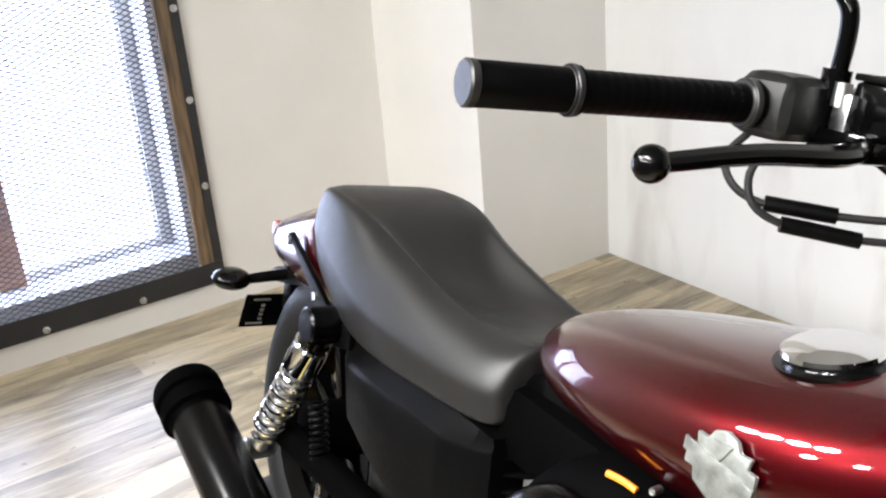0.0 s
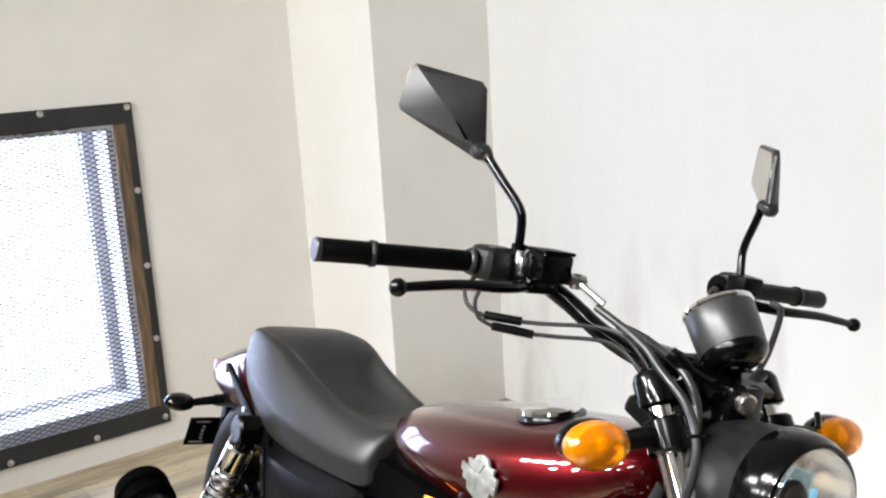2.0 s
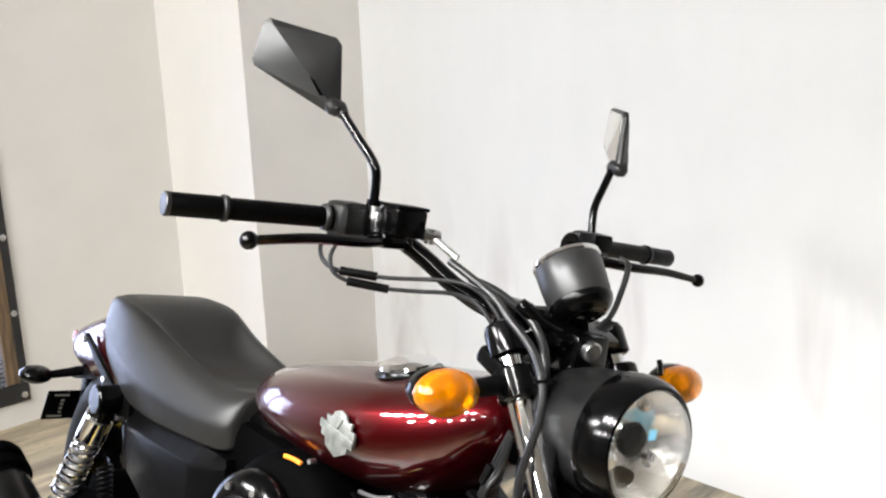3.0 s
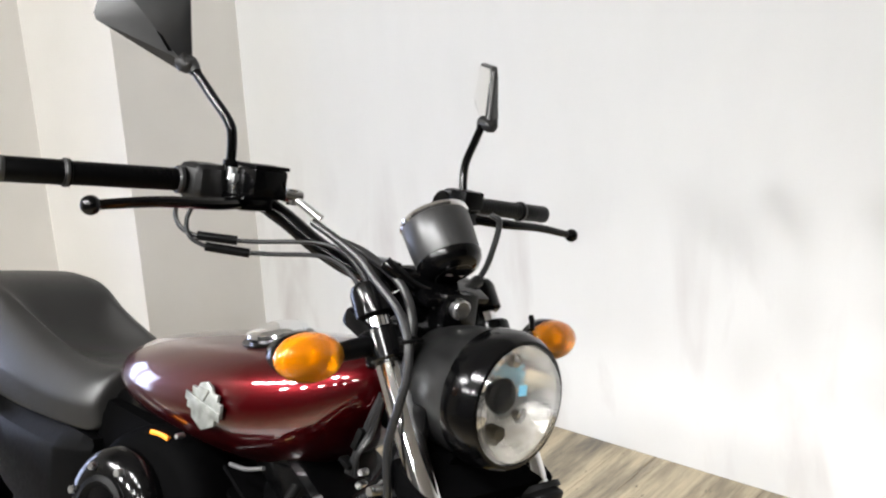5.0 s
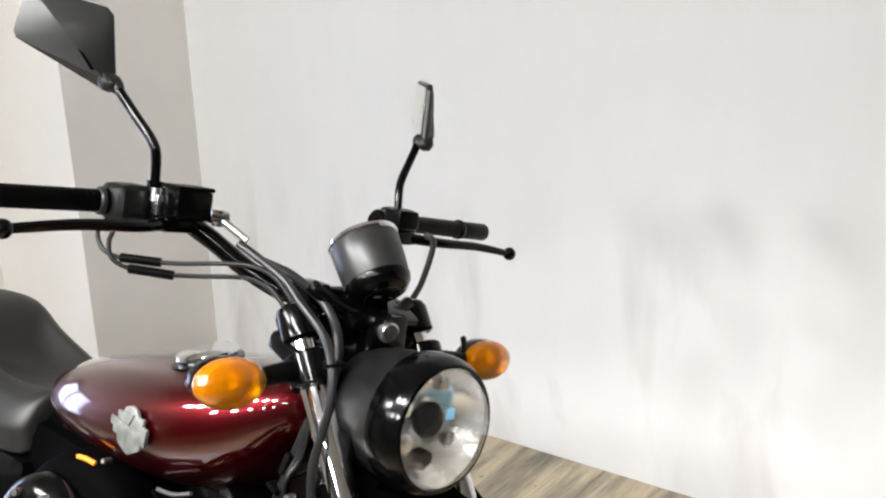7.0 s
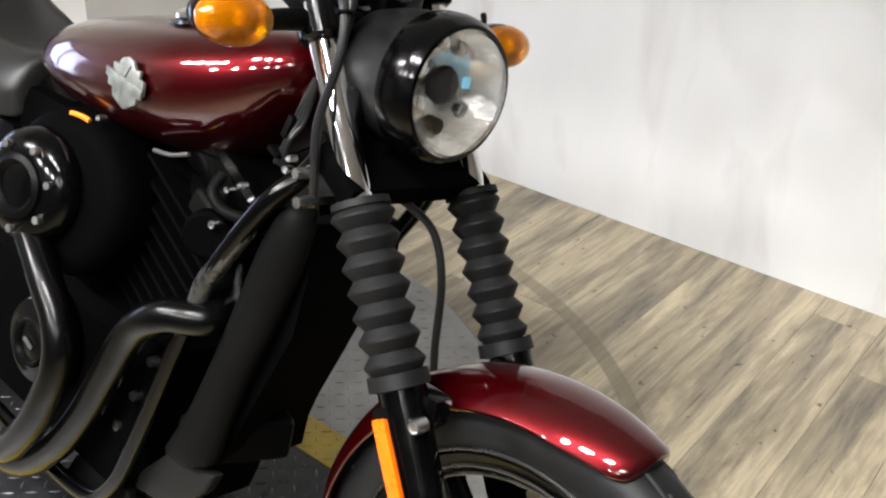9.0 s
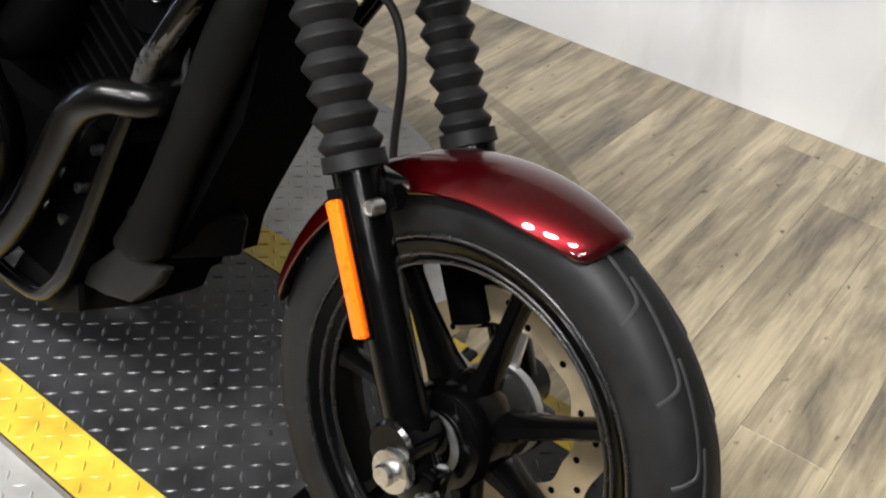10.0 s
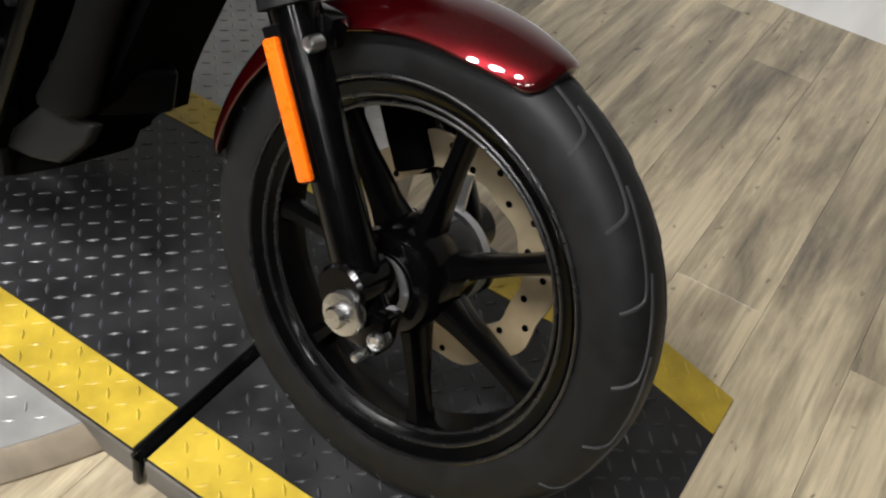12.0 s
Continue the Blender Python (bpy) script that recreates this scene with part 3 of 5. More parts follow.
for k in range(7):
    a = radians(33 + k * 360 / 7)
    rings = []
    for r, hw, hy in ((0.040, 0.018, 0.030), (0.08, 0.0125, 0.022), (0.14, 0.0098, 0.016), (0.176, 0.0108, 0.016), (0.193, 0.017, 0.020)):
        ring = []
        for u, w in ((-0.5, -1), (0.5, -1), (1, -0.5), (1, 0.5), (0.5, 1), (-0.5, 1), (-1, 0.5), (-1, -0.5)):
            ring.append(FWC + V(r * math.cos(a) - u * hw * math.sin(a), w * hy - 0.004, r * math.sin(a) + u * hw * math.cos(a)))
        rings.append(ring)
    part("spoke", loft(rings), M_WHEEL, rim)
ring_pts = []
for k in range(120):
    a = 2 * math.pi * k / 120
    wob = 0.004 * math.sin(10 * a)
    ring_pts.append((a, 0.098 + wob * 0.6, 0.139 + wob))
rings = [[FWC + V(r * math.cos(a), y, r * math.sin(a)) for r, y in ((ri, 0.060), (ro, 0.060), (ro, 0.065), (ri, 0.065))] for a, ri, ro in ring_pts]
bm = loft(rings + [rings[0]], cap=False)
bmesh.ops.remove_doubles(bm, verts=bm.verts, dist=1e-6)
bdisc = part("brake_disc", bm, M_DISC, rim, "drilled steel brake disc")
holes = [rod(FWC + V(r * math.cos(a), 0.0590, r * math.sin(a)), FWC + V(r * math.cos(a), 0.0597, r * math.sin(a)), 0.0042, seg=10)
         for r, n, o in ((0.109, 12, 0.0), (0.127, 12, 0.26)) for a in [o + 2 * math.pi * j / n for j in range(n)]]
part("drill_holes", join(*holes), M_DARK, rim, kind="stuff", label="dark drilled holes of the brake disc")
arms = [box((0, 0, 0), (0.055, 0.006, 0.016), 0.002) for _ in range(5)]
for j, b in enumerate(arms):
    a = radians(72 * j + 20)
    turn(b, Matrix.Translation(FWC + V(0.076 * math.cos(a), 0.058, 0.076 * math.sin(a))) @ Matrix.Rotation(-a, 4, "Y"))
part("disc_carrier", join(*arms, lathe([(0.045, 0.05), (0.058, 0.05), (0.058, 0.062), (0.045, 0.062)], FWC, (0, 1, 0), 32, True)), M_ALU, rim, "pale disc carrier")
part("brake_caliper", join(box((1.405, 0.085, 0.40), (0.06, 0.05, 0.10), 0.012, (0, -33, 0)), box((1.415, 0.055, 0.405), (0.05, 0.02, 0.08), 0.006, (0, -33, 0))), M_DARK, bike, "black brake caliper")


# --- fork ---
def F(z, y):
    return V(1.129 + (0.873 - z) * 0.657, y, z)


FD = (F(0.4, 0) - F(0.6, 0)).normalized()
FROT = Matrix.Rotation(math.atan2(FD.x, -FD.z), 4, "Y").inverted()
for s in (-1, 1):
    y = 0.097 * s
    leg = part("fork_leg", rod(F(0.93, y) - V(0.003, 0, 0), F(0.70, y) - V(0.003, 0, 0), 0.0172, seg=28), M_CHROME, bike, "bright chrome fork tube")
    prof = []
    L, n = 0.187, 7
    fat = 0.91 if s < 0 else 0.85
    for k in range(n):
        h, t = L * k / n, fat * (1 - 0.05 * k / n)
        prof += [(0.0285 * t, h), (0.031 * t, h + 0.003), (0.0385 * t, h + 0.0112), (0.0385 * t, h + 0.0139), (0.031 * t, h + 0.0236)]
    prof = [(0.020, -0.004), (0.032, -0.004), (0.033, 0.004)] + prof[1:] + [(0.033, L - 0.004), (0.034, L + 0.012), (0.026, L + 0.014)]
    part("gaiter", lathe(prof, F(0.7145, y) - V(0.0 if s < 0 else 0.006, 0, 0), FD, 36), M_GAITER, leg, "ribbed black rubber fork gaiter", sharp=25)
    part("slider", rod(F(0.565, y), F(0.285, y), 0.0255, 0.0245, 28, 0.003), M_GLOSS, leg, "gloss black fork slider")
    part("axle_clamp", join(rod(F(0.315, y) + V(0, -0.03, -0.008), F(0.315, y) + V(0, 0.03, -0.008), 0.031, seg=24, bev=0.004), box(F(0.275, y) + V(0.005, 0, 0), (0.045, 0.036, 0.05), 0.008)), M_GLOSS, leg)
    part("fork_cap", lathe([(0, 0.0), (0.012, 0), (0.022, -0.006), (0.0255, -0.014), (0.0255, -0.045), (0.021, -0.048), (0, -0.048)], F(0.955, y), -FD, 28), M_GLOSS, leg, "gloss black fork cap")
    part("clamp_ring", rod(F(0.902, y), F(0.868, y), 0.0285, seg=28, bev=0.003), M_GLOSS, leg, "black clamp round the fork tube")
    part("fender_bracket", box(F(0.535, y * 0.80) + V(0.012, 0, 0), (0.055, 0.028, 0.035), 0.006), M_GLOSS, leg)
RAKE = math.degrees(math.atan2(FD.x, -FD.z))
ref = part("amber_reflector", box((1.389, -0.1285, 0.462), (0.019, 0.008, 0.142), 0.0035, (0, -RAKE, 0)), M_AMBERBACK, bike, "long orange side reflector")
part("reflector_back", box((1.386, -0.1225, 0.465), (0.023, 0.005, 0.156), 0.002, (0, -RAKE, 0)), M_SATIN, ref)
for p, r in (((1.391, -0.112, 0.531), 0.0085), ((1.545, -0.108, 0.272), 0.011), ((1.536, -0.122, 0.252), 0.006)):
    part("bolt", lathe([(0, 0.010), (r * 0.5, 0.010), (r * 0.55, 0.005), (r * 0.85, 0.010), (r, 0.006), (r, -0.006), (0, -0.006)], p, (0, -1, 0), 18), M_BOLT, bike)
part("axle_nut", lathe([(0, 0.020), (0.010, 0.020), (0.012, 0.017), (0.012, 0.008), (0.0235, 0.007), (0.0245, 0.003), (0.0245, -0.004), (0, -0.004)], (1.508, -0.127, 0.291), (0, -1, 0), 32), M_BOLT, bike, "silver axle bolt with washer")
part("upper_clamp", join(box(F(0.90, 0) + V(-0.012, 0, 0), (0.075, 0.24, 0.024), 0.008, (0, 20, 0)), rod(F(0.915, 0) + V(-0.03, 0, 0.012), F(0.915, 0) + V(-0.025, 0, 0.03), 0.02)), M_GLOSS, bike, "black upper fork clamp")
part("lower_clamp", join(box(F(0.738, 0) + V(-0.016, 0, 0), (0.075, 0.236, 0.030), 0.008, (0, 30, 0)), box(F(0.76, 0) + V(-0.03, 0, 0), (0.05, 0.09, 0.09), 0.012, (0, 30, 0))), M_DARK, bike, "black lower fork clamp")
part("steering_neck", rod(F(0.93, 0) + V(-0.045, 0, 0), F(0.72, 0) + V(-0.045, 0, 0), 0.032, seg=28), M_DARK, bike)

# --- front mudguard ---
rings = []
for k in range(41):
    f = k / 40
    a = radians(70.5 + f * 107.0)
    edge = min(1.0, (f / 0.16) ** 0.5, ((1 - f) / 0.06 + 0.2) ** 0.5)
    w = 0.063 * (0.60 + 0.40 * min(1.0, edge))
    drop = 0.034 * (0.7 + 0.3 * min(1, edge))
    out, inn = [], []
    for j in range(13):
        u = -1 + 2 * j / 12
        r = 0.3055 - drop * abs(u) ** 2.6 - 0.004 * u * u
        out.append(FWC + V(r * math.cos(a), w * u, r * math.sin(a)))
        inn.append(FWC + V((r - 0.004) * math.cos(a), w * u * 0.96, (r - 0.004) * math.sin(a)))
    rings.append(out + inn[::-1])
part("front_fender", loft(rings), M_RED, bike, "glossy dark red front mudguard", sub=1, sharp=60)

# --- headlamp ---
HA = V(0.99, -0.05, 0.024).normalized()
HC = V(1.269, -0.02, 0.8476)
lamp = part("headlight", lathe([(0.0, -0.165), (0.030, -0.163), (0.052, -0.152), (0.066, -0.130), (0.074, -0.095), (0.0775, -0.060), (0.0785, -0.044), (0.072, -0.044), (0.068, -0.07), (0.05, -0.12), (0.0, -0.14)], HC, HA, 56), M_COVER, bike, "round satin black headlamp bucket")
part("bezel", lathe([(0.0785, -0.046), (0.0815, -0.043), (0.0825, -0.036), (0.0825, -0.018), (0.0800, -0.006), (0.0745, 0.003), (0.0705, 0.004), (0.0695, -0.003), (0.072, -0.045)], HC, HA, 64, True), M_GLOSS, lamp, "gloss black headlamp bezel")
part("reflector_bowl", lathe([(0.0695, -0.002), (0.063, -0.016), (0.050, -0.034), (0.030, -0.046), (0.0, -0.050)], HC, HA, 48, cap=False), M_REFL, lamp, "bright faceted reflector")
part("lens", lathe([(0.0700, 0.002), (0.067, 0.007), (0.052, 0.013), (0.03, 0.0170), (0.0, 0.0185), (0.0, 0.0165), (0.03, 0.0150), (0.052, 0.0110), (0.066, 0.0050), (0.0690, 0.0)], HC, HA, 48, True), M_LENS, lamp, "clear domed headlamp lens").visible_shadow = False
part("bulb_shield", lathe([(0, -0.020), (0.019, -0.021), (0.022, -0.026), (0.020, -0.034), (0.008, -0.036), (0.006, -0.05)], HC + V(0, 0, 0.004), HA, 24), M_SCOOP, lamp, "dark grey bulb shield")
part("pilot_bulb", lathe([(0, -0.024), (0.009, -0.024), (0.010, -0.040), (0, -0.040)], HC + V(0, 0.004, -0.042), HA, 18), M_DARK, lamp)
part("blue_tint", box(HC + V(-0.022, 0.034, 0.008), (0.003, 0.013, 0.013), 0.001), M_BLUE, lamp, "small pale blue patch")
for dy, dz, r in ((-0.04, 0.02, 0.010), (-0.035, -0.02, 0.012), (0.02, 0.045, 0.009), (0.045, -0.025, 0.010), (-0.01, 0.05, 0.008)):
    part("reflector_facet", lathe([(0, -0.024), (r, -0.026), (r * 1.1, -0.036), (0, -0.036)], HC + V(0, dy, dz), HA, 8), M_CHROME, lamp)
for s in (-1, 1):
    part("lamp_bracket", join(box((1.165, s * 0.074 - 0.012, 0.80), (0.06, 0.012, 0.06), 0.005), rod((1.18, s * 0.088 - 0.012, 0.79), (1.18, s * 0.070 - 0.012, 0.79), 0.012)), M_SATIN, bike)

# --- turn signals ---
for s in (-1, 1):
    c = mir((1.131, 0.219, 0.881), s)
    sig = part("turn_signal", ball(c, (0.026, 0.045, 0.028), 32, 20), M_AMBER, bike, "glossy oval amber front turn signal")
    sig.visible_shadow = False
    part("signal_reflector", turn(lathe([(0.026, 0.006), (0.020, -0.006), (0.010, -0.013), (0.0, -0.015), (0.0, -0.017), (0.011, -0.015), (0.022, -0.007), (0.0265, 0.005)], (0, 0, 0), (1, 0, 0), 16, True), Matrix.Translation(c) @ Matrix.Diagonal((1, 1.5, 0.92, 1))), M_REFL, sig, "bright inner reflector")
    part("bulb", ball(c + V(-0.002, 0, 0.002), (0.008, 0.0065, 0.0065), 16, 10), M_REFL, sig, "small clear bulb")
    part("signal_housing", turn(lathe([(0, -0.036), (0.014, -0.034), (0.025, -0.020), (0.0275, -0.006), (0.0275, -0.003), (0.024, -0.003)], (0, 0, 0), (1, 0, 0), 32), Matrix.Translation(c + V(-0.006, 0, 0)) @ Matrix.Diagonal((1, 1.55, 1.0, 1))), M_GLOSS, sig, "black signal housing")
    part("stem", rod(mir((1.122, 0.190, 0.880), s), mir((1.118, 0.10, 0.888), s), 0.011, 0.013), M_SATIN, sig)
    c = mir((-0.318, 0.172, 0.517), s)
    sig = part("rear_signal", ball(c, (0.036, 0.037, 0.021), 24, 16), M_GLOSS, bike, "smoked black rear turn signal")
    part("stem", rod(mir((-0.310, 0.150, 0.517), s), mir((-0.29, 0.055, 0.535), s), 0.009, 0.012), M_SATIN, sig)

# --- tank ---
ST = ((0.470, 0.022, 0.712, 0.688), (0.482, 0.055, 0.728, 0.668), (0.51, 0.088, 0.748, 0.654), (0.56, 0.120, 0.770, 0.645), (0.64, 0.149, 0.794, 0.640), (0.74, 0.163, 0.817, 0.637),
      (0.84, 0.164, 0.837, 0.640), (0.92, 0.153, 0.852, 0.655), (0.99, 0.130, 0.861, 0.690), (1.04, 0.100, 0.862, 0.738), (1.07, 0.062, 0.854, 0.775), (1.08, 0.03, 0.84, 0.80))


def oval(x, w, t, b, n=28, p=2.3, sink=0.0, low=0.8):
    zc, h, out = (t + b) / 2, (t - b) / 2, []
    for k in range(n):
        a = 2 * math.pi * k / n
        c, s = math.cos(a), math.sin(a)
        y = math.copysign(abs(c) ** (2 / p), c)
        z = math.copysign(abs(s) ** (2 / p), s)
        wide = w * (1 - (1 - low) * max(0.0, -z) ** 1.5)
        out.append(V(x, wide * y, zc + h * z - sink * max(0, z) * (1 - abs(y) ** 4)))
    return out


tank = part("fuel_tank", loft([oval(x, w, t, b) for x, w, t, b in ST]), M_RED, bike, "glossy dark red teardrop fuel tank", sub=1, sharp=80)
CN = V(-0.16, -0.22, 0.96).normalized()
cap = part("fuel_cap", lathe([(0, 0.019), (0.020, 0.018), (0.036, 0.014), (0.0425, 0.010), (0.0435, 0.006), (0.040, 0.001), (0.040, -0.02), (0, -0.02)], (0.868, -0.058, 0.838), CN, 48), M_CHROME, tank, "domed chrome fuel cap")
part("cap_seat", lathe([(0.038, -0.012), (0.049, -0.012), (0.050, -0.001), (0.040, 0.0)], (0.868, -0.058, 0.838), CN, 40, True), M_GLOSS, tank, "black seal ring")
TP = (((0.0, 0.034), (0.010, 0.030), (0.014, 0.021), (0.024, 0.022), (0.022, 0.011), (0.030, 0.010), (0.030, -0.010), (0.022, -0.011), (0.020, -0.022), (0.010, -0.028), (0.0, -0.034)))
shape = list(TP) + [(-x, y) for x, y in TP[-2:0:-1]]
EM = Matrix.Translation((0.866, -0.1635, 0.747)) @ Matrix.Rotation(radians(90), 4, "X") @ Matrix.Rotation(radians(4), 4, "Y")
emb = part("emblem", prism([(x * 1.18, y * 0.98) for x, y in shape], 0.006, EM, 0.0022), M_EMBLEM, tank, "plain pewter-grey tank badge")
part("badge_bar", prism([(-0.037, 0.002), (0.037, -0.013), (0.037, -0.001), (-0.037, 0.014)], 0.003, EM @ Matrix.Translation((0, 0, 0.0042)), 0.0012), M_EMBLEM, emb)
part("badge_boss", prism([(0.012 * math.cos(k), 0.012 * math.sin(k) + 0.018) for k in (0.5, 2.6, 4.7)], 0.003, EM @ Matrix.Translation((0, 0, 0.004)), 0.001), M_EMBLEM, emb)

# --- seat and tail ---
SS = ((-0.128, 0.060, 0.728, 0.700, 0), (-0.120, 0.100, 0.745, 0.676, 0), (-0.09, 0.122, 0.756, 0.648, 0.0), (-0.04, 0.132, 0.762, 0.618, -0.006), (0.03, 0.139, 0.760, 0.592, -0.003), (0.085, 0.144, 0.748, 0.577, 0.010),
      (0.13, 0.147, 0.735, 0.569, 0.040), (0.19, 0.148, 0.722, 0.568, 0.056), (0.26, 0.147, 0.708, 0.570, 0.050), (0.33, 0.142, 0.697, 0.575, 0.030), (0.40, 0.137, 0.692, 0.580, 0.012), (0.450, 0.130, 0.694, 0.584, 0.003), (0.482, 0.120, 0.698, 0.588, 0), (0.492, 0.100, 0.700, 0.606, 0))


def saddle(x, w, t, b, sk):
    """Half section: bowl floor, bowl rim, sloping flank, crease, upright skirt; then its mirror image."""
    f = min(1.0, max(0.0, (x - 0.02) / 0.13))
    rim_y = w * (0.80 - 0.20 * f)
    zs = t - (0.030 + 0.012 * f)
    zm = b + 0.40 * (t - b)
    half = [(0, t - sk), (rim_y * 0.55, t - sk * 0.96), (rim_y * 0.84, t - sk * 0.62), (rim_y * 0.98, t - 0.004), (rim_y * 1.04, t - 0.003), ((rim_y + w) * 0.52, (t + zs) / 2 + 0.003),
            (w * 0.985, zm + 0.012), (w, zm), (w * 0.99, zm - 0.008), (w * 0.95, b + 0.006), (w * 0.92, b), (w * 0.5, b)]
    return [V(x, -y, z) for y, z in half] + [V(x, y, z) for y, z in half[:0:-1]]


seat = part("seat", loft([saddle(*q) for q in SS]), M_SEAT, bike, "dished black vinyl seat with a creased rim", sub=2, sharp=80)
TS = ((-0.02, 0.114, 0.690, 0.545), (-0.10, 0.124, 0.716, 0.528), (-0.18, 0.116, 0.702, 0.515), (-0.28, 0.098, 0.668, 0.512), (-0.36, 0.080, 0.636, 0.515), (-0.42, 0.062, 0.612, 0.528), (-0.445, 0.038, 0.60, 0.55))
tail = part("tail_cowl", loft([oval(x, w, t, b, 24, 2.6) for x, w, t, b in TS]), M_RED, bike, "glossy dark red tail cowl", sub=1, sharp=80)
part("tail_light", box((-0.452, 0, 0.575), (0.03, 0.09, 0.035), 0.01), material("red_tail_lens", (0.4, 0.01, 0.01), 0.2, coat=0.5), tail, "red tail lamp")
part("fender_strut", prism([(-0.17, 0.650), (-0.155, 0.655), (0.02, 0.585), (0.115, 0.575), (0.12, 0.545), (0.06, 0.53), (0.01, 0.56)], 0.010, Matrix.Translation((0, -0.128, 0)) @ Matrix.Rotation(radians(90), 4, "X"), 0.002), M_SATIN, bike, "black fender strut")
for x, z in ((-0.155, 0.640), (-0.02, 0.585)):
    part("bolt", rod((x, -0.130, z), (x, -0.138, z), 0.0085, 0.007, 14), M_BOLT, bike)
lic = part("plate_holder", prism([(-0.105, -0.043), (0.105, -0.043), (0.105, 0.043), (-0.105, 0.043)], 0.005, pose(-0.425, 0, 0.41, 90, 0, 90) @ pose(0, 0, 0, 22), 0.002), M_GLOSS, bike, "empty black plate holder with slots")
for y, z, w, h in ((-0.070, 0.032, 0.036, 0.005), (-0.075, -0.032, 0.036, 0.005), (-0.065, 0.016, 0.008, 0.007), (-0.065, 0.004, 0.008, 0.007), (-0.065, -0.008, 0.008, 0.007), (-0.065, -0.020, 0.008, 0.006)):
    part("slot", prism([(y - w / 2, z - h / 2), (y + w / 2, z - h / 2), (y + w / 2, z + h / 2), (y - w / 2, z + h / 2)], 0.001, pose(-0.425, 0, 0.41, 90, 0, 90) @ pose(0, 0, 0, 22) @ Matrix.Translation((0, 0, 0.0032))), M_LABEL, lic)
part("rear_fender_liner", join(box((-0.24, 0, 0.54), (0.26, 0.15, 0.03), 0.01, (0, -14, 0)), box((-0.39, 0, 0.48), (0.04, 0.06, 0.12), 0.01)), M_SATIN, bike, "black inner fender")

# --- rear wheel, shock, muffler ---
rw = part("rear_wheel", lathe([(0.200, -0.060), (0.206, -0.054), (0.19, -0.045), (0.178, -0.03), (0.176, 0.03), (0.19, 0.045), (0.206, 0.054), (0.200, 0.060), (0.170, 0.04), (0.165, -0.04)], RWC, (0, 1, 0), 64, True), M_GLOSS, bike, "gloss black rear rim")
part("tyre", lathe([(0.196, -0.045), (0.210, -0.062), (0.232, -0.070), (0.255, -0.069), (0.275, -0.058), (0.289, -0.036), (0.2955, -0.012), (0.2955, 0.012), (0.289, 0.036), (0.275, 0.058), (0.255, 0.069), (0.232, 0.07), (0.21, 0.062), (0.196, 0.045)], RWC, (0, 1, 0), 80, True), M_RUBBER, rw, "wide black rear tyre")
part("hub", rod(RWC + V(0, -0.08, 0), RWC + V(0, 0.08, 0), 0.055, seg=32), M_DARK, rw)
for k in range(7):
    a = radians(10 + k * 360 / 7)
    part("spoke", turn(box((0.115, 0, 0), (0.14, 0.035, 0.026), 0.006), Matrix.Translation(RWC) @ Matrix.Rotation(-a, 4, "Y")), M_GLOSS, rw)
ST0, SB0 = V(0.058, -0.152, 0.565), V(-0.158, -0.150, 0.245)
SDIR = (SB0 - ST0).normalized()


def helix(a, b, r, turns, wire, seg=8):
    a, b = Vector(a), Vector(b)
    m = basis(b - a)
    pts = [a + (b - a) * (k / (turns * 14)) + m.to_3x3() @ V(r * math.cos(2 * math.pi * k / 14), r * math.sin(2 * math.pi * k / 14), 0) for k in range(int(turns * 14) + 1)]
    return tube(pts, wire, seg, smooth=False)


shock = part("rear_shock", rod(ST0 + SDIR * 0.045, ST0 + SDIR * 0.115, 0.030, 0.031, 28, 0.003), M_CHROME, bike, "chrome shock absorber with coil spring")
part("coil_spring", helix(ST0 + SDIR * 0.112, ST0 + SDIR * 0.325, 0.025, 9, 0.0052), M_CHROME, shock, "bright chrome coil spring")
part("damper_rod", rod(ST0 + SDIR * 0.1, SB0, 0.016, seg=20), M_ALU, shock)
part("upper_eye", join(rod(ST0 + V(0, -0.03, 0), ST0 + V(0, 0.04, 0), 0.030, seg=24, bev=0.004), rod(ST0, ST0 + SDIR * 0.05, 0.024)), M_GLOSS, shock, "black upper mount")
part("lower_eye", rod(SB0 + V(0, -0.025, 0), SB0 + V(0, 0.03, 0), 0.020, seg=20, bev=0.003), M_ALU, shock)
part("bolt", rod(SB0 + V(0, -0.038, 0), SB0 + V(0, -0.02, 0), 0.011, seg=14), M_BOLT, shock)
part("swingarm", join(rod((-0.14, -0.115, 0.29), (0.36, -0.10, 0.33), 0.026, seg=20), rod((-0.14, 0.115, 0.29), (0.36, 0.10, 0.33), 0.026, seg=20)), M_DARK, bike)
part("brake_spring", helix((0.005, -0.118, 0.405), (0.05, -0.118, 0.285), 0.014, 12, 0.0032, 6), M_SATIN, bike, "small black coil spring")
part("brake_rod", tube([(0.05, -0.12, 0.28), (0.055, -0.125, 0.22), (0.06, -0.13, 0.15)], 0.005, 8), M_BOLT, bike)
MT, MF = V(-0.19, -0.278, 0.352), V(0.36, -0.225, 0.150)
MD = (MF - MT).normalized()
muf = part("muffler", lathe([(0.030, 0.012), (0.046, 0.008), (0.050, 0.02), (0.050, 0.50), (0.040, 0.54), (0.024, 0.585), (0.022, 0.60)], MT, MD, 40), M_PIPE, bike, "satin black muffler")
part("end_cap", lathe([(0.0, 0.035), (0.034, 0.03), (0.036, -0.012), (0.046, -0.020), (0.056, -0.014), (0.0605, 0.0), (0.0605, 0.018), (0.0535, 0.022), (0.0535, 0.034), (0.0605, 0.038), (0.0605, 0.058), (0.052, 0.062), (0.0505, 0.066)], MT, MD, 40), M_DARK, muf, "ribbed black muffler tip")

